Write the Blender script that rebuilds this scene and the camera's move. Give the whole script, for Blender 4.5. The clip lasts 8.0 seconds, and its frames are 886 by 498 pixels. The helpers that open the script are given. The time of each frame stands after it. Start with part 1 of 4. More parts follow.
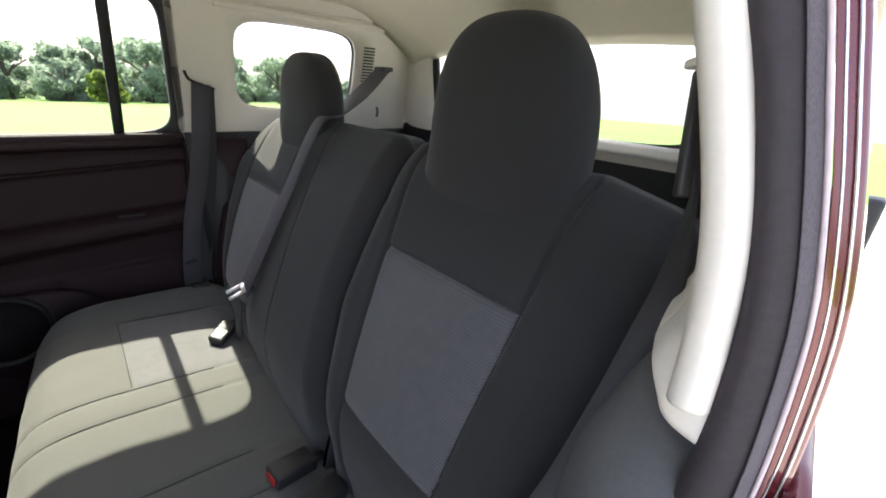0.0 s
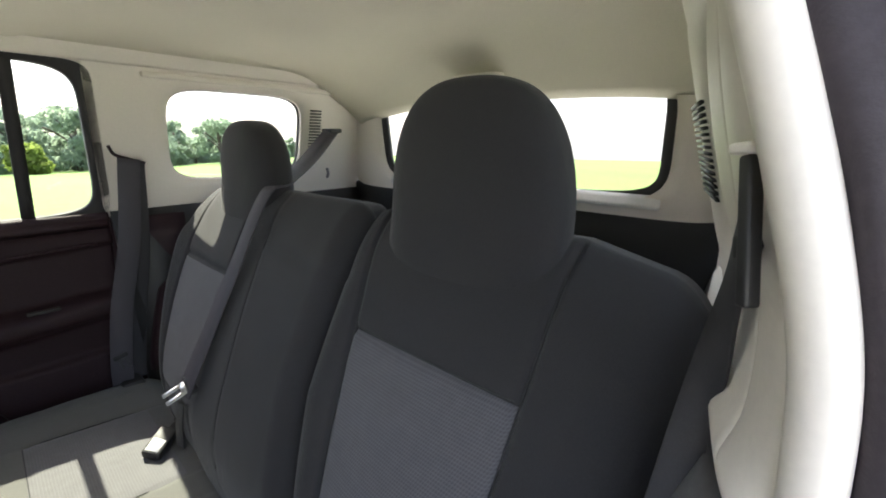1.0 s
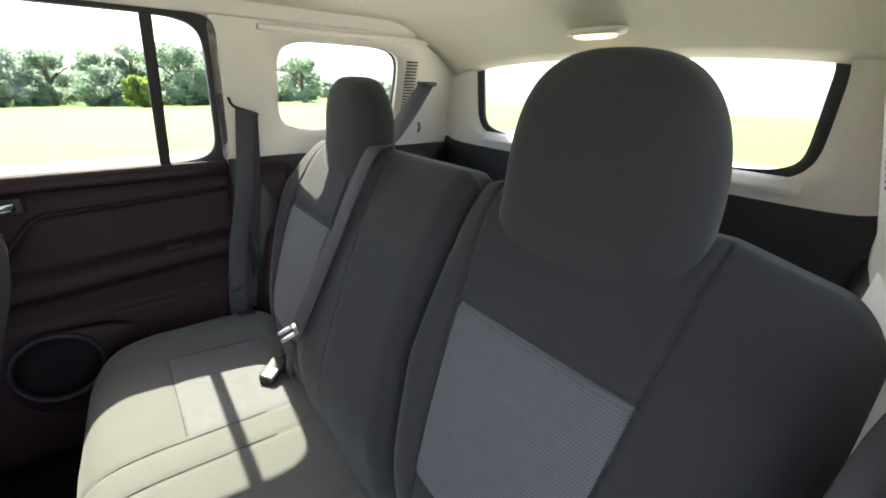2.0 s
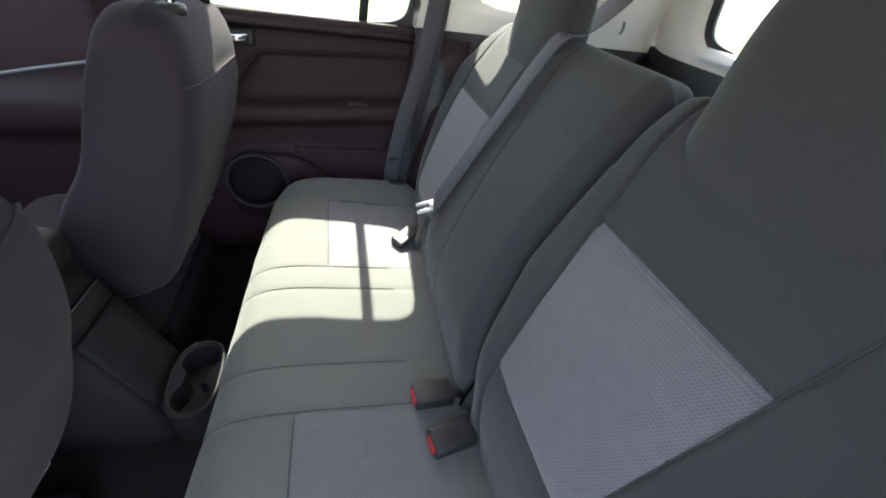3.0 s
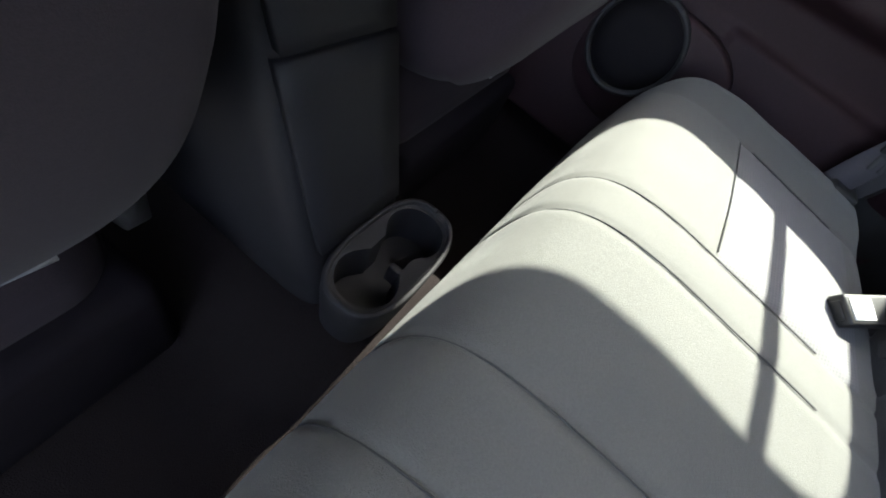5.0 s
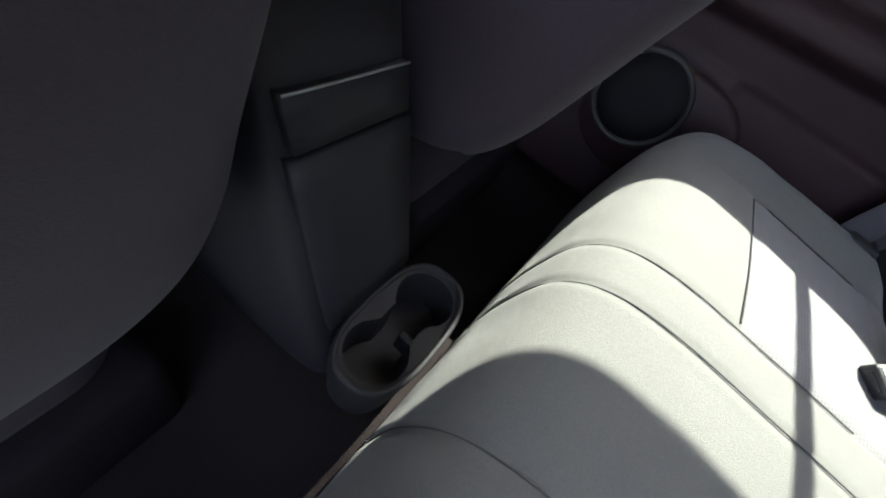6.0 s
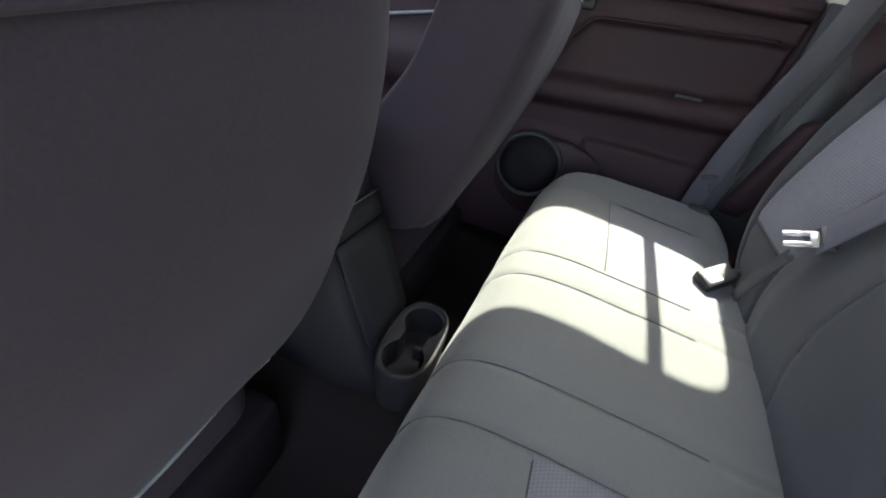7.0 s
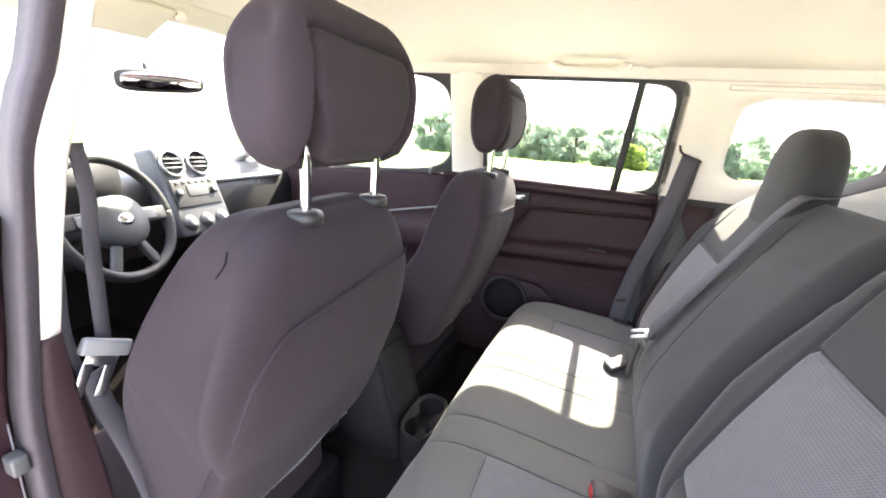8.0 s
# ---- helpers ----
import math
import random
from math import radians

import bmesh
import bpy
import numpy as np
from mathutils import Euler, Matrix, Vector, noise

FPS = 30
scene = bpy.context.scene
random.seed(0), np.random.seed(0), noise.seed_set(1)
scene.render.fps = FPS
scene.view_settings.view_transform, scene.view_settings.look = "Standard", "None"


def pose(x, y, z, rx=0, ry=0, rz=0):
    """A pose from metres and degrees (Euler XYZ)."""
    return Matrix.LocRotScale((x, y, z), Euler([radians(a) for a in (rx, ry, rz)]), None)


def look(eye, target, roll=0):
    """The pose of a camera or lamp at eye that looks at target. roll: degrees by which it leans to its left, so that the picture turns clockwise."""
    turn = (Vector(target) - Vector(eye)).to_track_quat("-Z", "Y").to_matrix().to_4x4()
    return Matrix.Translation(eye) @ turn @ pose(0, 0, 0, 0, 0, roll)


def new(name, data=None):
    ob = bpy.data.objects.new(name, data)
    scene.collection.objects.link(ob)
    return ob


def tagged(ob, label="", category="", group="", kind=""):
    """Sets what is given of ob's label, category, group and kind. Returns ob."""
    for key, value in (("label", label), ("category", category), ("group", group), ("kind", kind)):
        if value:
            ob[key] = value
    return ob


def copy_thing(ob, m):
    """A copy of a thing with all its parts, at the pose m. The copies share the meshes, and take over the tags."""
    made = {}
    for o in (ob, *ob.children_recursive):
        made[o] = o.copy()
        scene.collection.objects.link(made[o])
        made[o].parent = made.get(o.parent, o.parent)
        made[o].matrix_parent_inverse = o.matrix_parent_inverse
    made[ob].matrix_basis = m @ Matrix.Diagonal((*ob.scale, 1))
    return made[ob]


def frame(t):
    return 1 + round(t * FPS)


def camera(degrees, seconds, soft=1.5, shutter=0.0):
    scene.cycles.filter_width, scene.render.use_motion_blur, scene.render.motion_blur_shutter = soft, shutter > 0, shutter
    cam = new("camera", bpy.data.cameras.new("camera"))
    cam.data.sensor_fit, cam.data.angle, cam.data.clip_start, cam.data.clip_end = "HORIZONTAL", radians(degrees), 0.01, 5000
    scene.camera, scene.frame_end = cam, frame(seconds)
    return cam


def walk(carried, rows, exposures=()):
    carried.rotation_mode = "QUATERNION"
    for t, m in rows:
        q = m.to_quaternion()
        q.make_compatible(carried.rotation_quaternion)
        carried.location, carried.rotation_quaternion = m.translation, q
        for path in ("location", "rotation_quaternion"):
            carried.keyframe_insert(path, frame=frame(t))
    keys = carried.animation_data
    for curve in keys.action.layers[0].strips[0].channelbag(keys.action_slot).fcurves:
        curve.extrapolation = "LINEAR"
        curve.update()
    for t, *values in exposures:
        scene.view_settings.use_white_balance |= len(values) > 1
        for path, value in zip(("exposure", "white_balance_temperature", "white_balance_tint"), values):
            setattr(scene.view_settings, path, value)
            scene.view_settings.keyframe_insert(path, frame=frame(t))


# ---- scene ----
cam = camera(96.0, 8.0, soft=1.9)
PATH = [
    (0, (-0.708, 0.241, 1.354), (0.384, -0.766, 0.758), 3.5),
    (0.5, (-0.676, 0.244, 1.357), (0.375, -0.867, 0.887), 1.7),
    (1, (-0.640, 0.208, 1.377), (0.374, -0.956, 0.954), 0.2),
    (1.5, (-0.593, 0.228, 1.414), (0.483, -0.857, 0.939), -0.8),
    (2.8, (-0.577, 0.250, 1.412), (0.640, -0.283, 0.520), 8.2),
    (3, (-0.582, 0.236, 1.370), (0.646, -0.166, 0.427), 9.1),
    (3.5, (-0.475, 0.291, 1.251), (0.728, 0.121, 0.210), 8.7),
    (4, (-0.345, 0.423, 1.091), (0.814, 0.252, 0.002), 30.0),
    (4.5, (-0.287, 0.439, 1.005), (0.768, 0.508, -0.196), 36.7),
    (4.7, (-0.267, 0.447, 0.992), (0.752, 0.534, -0.239), 36.0),
    (5.8, (-0.196, 0.493, 0.980), (0.748, 0.672, -0.298), 32.6),
    (6, (-0.210, 0.495, 1.000), (0.824, 0.703, -0.203), 30.9),
    (6.5, (-0.305, 0.429, 1.077), (0.860, 0.749, 0.028), 21.6),
    (7, (-0.448, 0.387, 1.142), (0.811, 0.730, 0.217), 10.4),
    (7.5, (-0.667, 0.282, 1.229), (0.665, 0.871, 0.567), 4.7),
    (7.7, (-0.738, 0.257, 1.294), (0.638, 0.845, 0.727), 5.4),
    (7.9, (-0.812, 0.215, 1.346), (0.604, 0.775, 0.854), 4.7),
    (8, (-0.842, 0.201, 1.358), (0.592, 0.737, 0.893), 4.5),
]
EXPOSURES = [(0, 1.85, 6380, 13), (1.7, 2.18, 6380, 11), (3.0, 2.85, 6100, 11), (4.0, 2.95, 6060, 11), (4.5, 2.80, 5980, 12), (6.5, 2.78, 5900, 13), (7.0, 3.0, 6050, 12), (7.5, 3.85, 6400, 16), (8.0, 3.6, 6620, 18)]
walk(cam, [(t, look(eye, target, roll)) for t, eye, target, roll in PATH], EXPOSURES)

# ---- daylight: high sun from the car's right-hand side ----
SUN_WAY = Vector((0.62, -0.05, 0.79)).normalized()
world = bpy.data.worlds.new("sky")
scene.world = world
world.use_nodes = True
wn = world.node_tree.nodes
sky = wn.new("ShaderNodeTexSky")
sky.sky_type, sky.sun_disc = "NISHITA", False
sky.sun_elevation = math.asin(SUN_WAY.z)
sky.sun_rotation = math.atan2(SUN_WAY.x, SUN_WAY.y)
sky.dust_density, sky.air_density = 3.0, 1.0
haze = wn.new("ShaderNodeMix")
haze.data_type, haze.blend_type = "RGBA", "ADD"
haze.inputs[0].default_value = 1.0
haze.inputs[7].default_value = (2.6, 2.65, 2.7, 1)
world.node_tree.links.new(sky.outputs[0], haze.inputs[6])
world.node_tree.links.new(haze.outputs[2], wn["Background"].inputs[0])
wn["Background"].inputs[1].default_value = 0.118
sun = new("sun", bpy.data.lights.new("sun", "SUN"))
sun.data.energy, sun.data.angle, sun.data.color = 5.0, radians(0.6), (1.0, 0.95, 0.76)
sun.matrix_world = look(SUN_WAY * 30, (0, 0, 0))


# ---- materials ----
def material(name, base, rough=0.6, metal=0.0, vary=0.15, scale=40.0, bump=0.0, bump_scale=400.0, sheen=0.0, coat=0.0, second=None, spec=0.5, big=3.0):
    """A surface with grain and broad unevenness of colour and a fine relief, in object space at true size."""
    m = bpy.data.materials.new(name)
    m.use_nodes = True
    nt = m.node_tree
    b = nt.nodes["Principled BSDF"]
    b.inputs["Roughness"].default_value, b.inputs["Metallic"].default_value = rough, metal
    b.inputs["Sheen Weight"].default_value, b.inputs["Coat Weight"].default_value = sheen, coat
    b.inputs["Specular IOR Level"].default_value = spec
    co = nt.nodes.new("ShaderNodeTexCoord")
    grain, broad = nt.nodes.new("ShaderNodeTexNoise"), nt.nodes.new("ShaderNodeTexNoise")
    grain.inputs["Scale"].default_value, broad.inputs["Scale"].default_value = scale, big
    grain.inputs["Detail"].default_value = 6
    mixf = nt.nodes.new("ShaderNodeMath")
    mixf.operation = "ADD"
    mul = nt.nodes.new("ShaderNodeMath")
    mul.operation = "MULTIPLY"
    mul.inputs[1].default_value = 0.5
    ramp = nt.nodes.new("ShaderNodeValToRGB")
    lo = second or tuple(c * (1 - vary) for c in base)
    hi = tuple(min(1, c * (1 + vary)) for c in base)
    ramp.color_ramp.elements[0].position, ramp.color_ramp.elements[1].position = 0.32, 0.68
    ramp.color_ramp.elements[0].color, ramp.color_ramp.elements[1].color = (*lo, 1), (*hi, 1)
    for n in (grain, broad):
        nt.links.new(co.outputs["Object"], n.inputs["Vector"])
    nt.links.new(grain.outputs[0], mixf.inputs[0])
    nt.links.new(broad.outputs[0], mixf.inputs[1])
    nt.links.new(mixf.outputs[0], mul.inputs[0])
    nt.links.new(mul.outputs[0], ramp.inputs[0])
    nt.links.new(ramp.outputs[0], b.inputs["Base Color"])
    if bump:
        fine = nt.nodes.new("ShaderNodeTexNoise")
        fine.inputs["Scale"].default_value, fine.inputs["Detail"].default_value = bump_scale, 3
        bp = nt.nodes.new("ShaderNodeBump")
        bp.inputs["Strength"].default_value, bp.inputs["Distance"].default_value = bump, 0.002
        nt.links.new(co.outputs["Object"], fine.inputs["Vector"])
        nt.links.new(fine.outputs[0], bp.inputs["Height"])
        nt.links.new(bp.outputs[0], b.inputs["Normal"])
    return m


def woven(name, base, dark, up, pitch=0.0046):
    """Coarse mesh cloth: small dimples in offset rows over a knitted ground."""
    m = material(name, base, rough=0.85, vary=0.12, scale=60, sheen=0.15)
    nt = m.node_tree
    b = nt.nodes["Principled BSDF"]
    co = nt.nodes.new("ShaderNodeTexCoord")
    vor = nt.nodes.new("ShaderNodeTexVoronoi")
    vor.voronoi_dimensions = "2D"
    vor.inputs["Scale"].default_value, vor.inputs["Randomness"].default_value = 1 / pitch, 0.0
    sep, com = nt.nodes.new("ShaderNodeSeparateXYZ"), nt.nodes.new("ShaderNodeCombineXYZ")
    shear = nt.nodes.new("ShaderNodeMath")
    shear.operation, shear.inputs[1].default_value = "MULTIPLY", 0.5
    lean = nt.nodes.new("ShaderNodeMath")
    lean.operation = "ADD"
    nt.links.new(co.outputs["Object"], sep.inputs[0])
    nt.links.new(sep.outputs[up], shear.inputs[0])
    nt.links.new(shear.outputs[0], lean.inputs[0])
    nt.links.new(sep.outputs["X"], lean.inputs[1])
    nt.links.new(lean.outputs[0], com.inputs[0])
    nt.links.new(sep.outputs[up], com.inputs[1])
    nt.links.new(com.outputs[0], vor.inputs["Vector"])
    ramp = nt.nodes.new("ShaderNodeValToRGB")
    ramp.color_ramp.elements[0].position, ramp.color_ramp.elements[1].position = 0.15, 0.55
    ramp.color_ramp.elements[0].color, ramp.color_ramp.elements[1].color = (*dark, 1), (1, 1, 1, 1)
    nt.links.new(vor.outputs["Distance"], ramp.inputs[0])
    mix = nt.nodes.new("ShaderNodeMix")
    mix.data_type, mix.blend_type = "RGBA", "MULTIPLY"
    mix.inputs[0].default_value = 1
    src = b.inputs["Base Color"].links[0].from_socket
    nt.links.new(src, mix.inputs[6])
    nt.links.new(ramp.outputs[0], mix.inputs[7])
    nt.links.new(mix.outputs[2], b.inputs["Base Color"])
    bp = nt.nodes.new("ShaderNodeBump")
    bp.inputs["Strength"].default_value, bp.inputs["Distance"].default_value = 0.35, 0.001
    nt.links.new(vor.outputs["Distance"], bp.inputs["Height"])
    nt.links.new(bp.outputs[0], b.inputs["Normal"])
    return m


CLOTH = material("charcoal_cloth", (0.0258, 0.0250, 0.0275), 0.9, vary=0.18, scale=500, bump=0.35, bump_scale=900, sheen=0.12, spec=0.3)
# Paler copy of the bench cloth: light falling on the cushion is in the colour.
CLOTH_LIT = material("lit_charcoal_cloth", (0.090, 0.0895, 0.083), 0.9, vary=0.15, scale=500, bump=0.35, bump_scale=900, sheen=0.12)
# Front seat cloth; its base colour is lowered to hold the seat backs' shade.
CLOTH_SHADED = material("shaded_cloth", (0.0255, 0.0190, 0.0235), 0.95, vary=0.18, scale=500, bump=0.12, bump_scale=1400, sheen=0.03, spec=0.15)
MESH = woven("grey_mesh_cloth", (0.098, 0.095, 0.107), (0.62, 0.62, 0.63), "Z", 0.0038)
MESH_SEAT = woven("grey_seat_mesh_cloth", (0.108, 0.106, 0.111), (0.78, 0.78, 0.78), "Y")
THREAD = material("dark_thread", (0.035, 0.035, 0.036), 0.9)
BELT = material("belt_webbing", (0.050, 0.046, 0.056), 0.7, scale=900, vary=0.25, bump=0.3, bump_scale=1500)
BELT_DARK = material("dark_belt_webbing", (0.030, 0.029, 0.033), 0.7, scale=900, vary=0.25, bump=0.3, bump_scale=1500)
BLACK = material("black_plastic", (0.015, 0.0145, 0.015), 0.5, vary=0.2, scale=300, bump=0.15, bump_scale=1200)
BROWN = material("dark_door_plastic", (0.0270, 0.0126, 0.0160), 0.6, vary=0.2, scale=200, bump=0.2, bump_scale=900, spec=0.28)
DECK = material("dark_grey_plastic", (0.05, 0.051, 0.053), 0.5, vary=0.15, scale=250, bump=0.15, bump_scale=900)
GREY = material("grey_plastic", (0.18, 0.182, 0.186), 0.45, vary=0.1, scale=250, bump=0.1, bump_scale=900)
TRIM = material("greige_trim", (0.76, 0.705, 0.645), 0.5, vary=0.04, scale=200, bump=0.05, bump_scale=1200)
LINER = material("headliner_cloth", (0.62, 0.585, 0.475), 0.95, vary=0.08, scale=500, bump=0.3, bump_scale=700, sheen=0.1)
CARPET = material("black_carpet", (0.012, 0.0095, 0.0095), 0.98, vary=0.5, scale=700, bump=0.8, bump_scale=600, spec=0.05)
RUBBER = material("black_rubber", (0.02, 0.019, 0.021), 0.65, vary=0.2, scale=200)
CHROME = material("chrome", (0.75, 0.75, 0.76), 0.12, 1.0, vary=0.03)
STEEL = material("bare_steel", (0.55, 0.55, 0.56), 0.3, 1.0, vary=0.08, scale=300)
STACK = material("dull_silver_plastic", (0.068, 0.070, 0.076), 0.45, 0.2, vary=0.08, scale=300)
SILVER = material("silver_paint", (0.45, 0.46, 0.47), 0.35, 0.6, vary=0.05, scale=300)
# Glossy ledge plastic; its pale base colour holds the reflected sky.
LEDGE_SHEEN = material("ledge_with_sky_sheen", (0.78, 0.77, 0.76), 0.22, vary=0.06, scale=150)
SLATE = material("slate_grey_plastic", (0.085, 0.085, 0.09), 0.5, vary=0.15, scale=200, bump=0.2, bump_scale=900)
GRILLE = material("black_speaker_cloth", (0.018, 0.016, 0.018), 0.9, vary=0.4, scale=900, bump=0.6, bump_scale=700, spec=0.1)
TINTED = material("tinted_mirror", (0.30, 0.29, 0.30), 0.06, 1.0, vary=0.02)
SEAM = material("matt_black_fabric", (0.012, 0.010, 0.012), 0.95, vary=0.1, spec=0.05)
CUP = material("black_console_plastic", (0.0150, 0.0142, 0.0162), 0.58, vary=0.2, scale=300, bump=0.15, bump_scale=1200, spec=0.22)
RED = material("red_button", (0.38, 0.02, 0.02), 0.4, vary=0.1)
PAINT = material("dark_red_paint", (0.115, 0.006, 0.011), 0.16, 0.3, vary=0.12, scale=900, coat=1.0)
TAGWHITE = material("white_tag", (0.8, 0.79, 0.76), 0.6, vary=0.05)


def glass():
    m = bpy.data.materials.new("window_glass")
    m.use_nodes = True
    nt = m.node_tree
    nt.nodes.remove(nt.nodes["Principled BSDF"])
    clear, gloss, mix = nt.nodes.new("ShaderNodeBsdfTransparent"), nt.nodes.new("ShaderNodeBsdfGlossy"), nt.nodes.new("ShaderNodeMixShader")
    clear.inputs[0].default_value = (0.88, 0.91, 0.88, 1)
    gloss.inputs["Roughness"].default_value = 0.02
    mix.inputs[0].default_value = 0.05
    nt.links.new(clear.outputs[0], mix.inputs[1])
    nt.links.new(gloss.outputs[0], mix.inputs[2])
    nt.links.new(mix.outputs[0], nt.nodes["Material Output"].inputs[0])
    return m


GLASS = glass()


# ---- mesh helpers ----
def part(name, bm, mat, parent=None, label=""):
    """Links a bmesh, or (verts, faces), as one smooth-shaded mesh."""
    me = bpy.data.meshes.new(name)
    if isinstance(bm, tuple):
        me.from_pydata([tuple(v) for v in bm[0]], [], bm[1])
    else:
        bm.to_mesh(me)
        bm.free()
    me.materials.append(mat)
    for p in me.polygons:
        p.use_smooth = True
    me.validate()
    ob = new(name, me)
    if parent is not None:
        ob.parent = parent
    if label:
        tagged(ob, label)
    return ob


def thing(name, label, category, group="", kind="", at=(0, 0, 0)):
    e = new(name)
    e.empty_display_size = 0.05
    e.location = at
    return tagged(e, label, category, group, kind)


def loft(rings, cap=True, closed=True):
    """Skins rings of equal length into one surface."""
    n = len(rings[0])
    verts = [v for r in rings for v in r]
    faces = []
    for i in range(len(rings) - 1):
        for j in range(n if closed else n - 1):
            a, b = i * n + j, i * n + (j + 1) % n
            faces.append((a, b, b + n, a + n))
    if cap and closed:
        faces.append(tuple(reversed(range(n))))
        faces.append(tuple(range((len(rings) - 1) * n, len(rings) * n)))
    return verts, faces


def fixed(vf):
    """(verts, faces) to a bmesh with outward normals."""
    bm = bmesh.new()
    vs = [bm.verts.new(v) for v in vf[0]]
    for f in vf[1]:
        try:
            bm.faces.new([vs[i] for i in f])
        except ValueError:
            pass
    bmesh.ops.recalc_face_normals(bm, faces=bm.faces)
    return bm


def oval(hw, hh, e=2.0, n=32):
    """Points of a superellipse: e 2 is an ellipse, 6 a rounded rectangle."""
    out = []
    for k in range(n):
        a = 2 * math.pi * k / n
        c, s = math.cos(a), math.sin(a)
        out.append((hw * math.copysign(abs(c) ** (2 / e), c), hh * math.copysign(abs(s) ** (2 / e), s)))
    return out


def block(lo, hi, bevel=0.01, seg=3):
    """A bevelled box."""
    bm = bmesh.new()
    bmesh.ops.create_cube(bm, size=1)
    lo, hi = Vector(lo), Vector(hi)
    for v in bm.verts:
        v.co = Vector([(lo[k] + hi[k]) / 2 + v.co[k] * (hi[k] - lo[k]) for k in range(3)])
    if bevel:
        bmesh.ops.bevel(bm, geom=bm.edges[:], offset=bevel, segments=seg, profile=0.5, affect="EDGES")
    return bm


def spline(points, n):
    """n points along a Catmull-Rom curve."""
    p = [Vector(q) for q in points]
    p = [p[0] * 2 - p[1]] + p + [p[-1] * 2 - p[-2]]
    out, m = [], len(p) - 3
    for k in range(n):
        u = min(k / (n - 1) * m, m - 1e-6)
        i, f = int(u), u - int(u)
        a, b, c, d = p[i : i + 4]
        out.append(0.5 * ((2 * b) + (c - a) * f + (2 * a - 5 * b + 4 * c - d) * f * f + (3 * b - a - 3 * c + d) * f**3))
    return out


def tube(points, radius, n=24, sides=10, flat=1.0, smooth=True):
    """A tube along a curve; flat squeezes it."""
    path = spline(points, n) if smooth else [Vector(p) for p in points]
    rings, up = [], Vector((0, 0, 1))
    for i, p in enumerate(path):
        t = (path[min(i + 1, len(path) - 1)] - path[max(i - 1, 0)]).normalized()
        side = t.cross(up)
        if side.length < 0.05:
            side = t.cross(Vector((1, 0, 0)))
        side.normalize()
        other = side.cross(t)
        up = other
        rings.append([p + side * (radius * math.cos(a)) + other * (radius * flat * math.sin(a)) for a in [2 * math.pi * k / sides for k in range(sides)]])
    return fixed(loft(rings))


def strap(points, sides, width=0.047, thick=0.0016, n=40):
    """Webbing along a curve; sides gives the direction of its width at each point."""
    path, across = spline(points, n), spline(sides, n)
    rings = []
    for i, p in enumerate(path):
        t = (path[min(i + 1, n - 1)] - path[max(i - 1, 0)]).normalized()
        s = (across[i] - t * across[i].dot(t)).normalized()
        o = s.cross(t) * thick
        rings.append([p + s * width / 2 * a + o * b for a, b in ((-1, -0.6), (-0.97, -1), (0, -1), (0.97, -1), (1, -0.6), (1, 0.6), (0.97, 1), (0, 1), (-0.97, 1), (-1, 0.6))])
    return fixed(loft(rings))


def lathe(profile, n=40, cap=True):
    """Turns (radius, height) round z; without caps the profile closes on itself."""
    profile = profile if cap else profile + profile[:1]
    rings = [[(r * math.cos(a), r * math.sin(a), h) for a in [2 * math.pi * k / n for k in range(n)]] for r, h in profile]
    return fixed(loft(rings, cap))


def moved(bm, m):
    bmesh.ops.transform(bm, matrix=m, verts=bm.verts)
    return bm


def joined(*bms):
    out = bmesh.new()
    for b in bms:
        me = bpy.data.meshes.new("tmp")
        b.to_mesh(me)
        b.free()
        out.from_mesh(me)
        bpy.data.meshes.remove(me)
    return out


def ring_of(points, m):
    """A closed smooth curve through (y, z) points, evenly stepped."""
    p = [Vector((0, y, z)) for y, z in points]
    fine = spline(p + [p[0]], 40 * len(p))
    # close the curve smoothly
    d = [0.0]
    for a, b in zip(fine, fine[1:]):
        d.append(d[-1] + (b - a).length)
    out, j = [], 0
    for k in range(m):
        want = d[-1] * k / m
        while d[j + 1] < want:
            j += 1
        f = (want - d[j]) / max(d[j + 1] - d[j], 1e-9)
        q = fine[j].lerp(fine[j + 1], f)
        out.append((q.y, q.z))
    return out


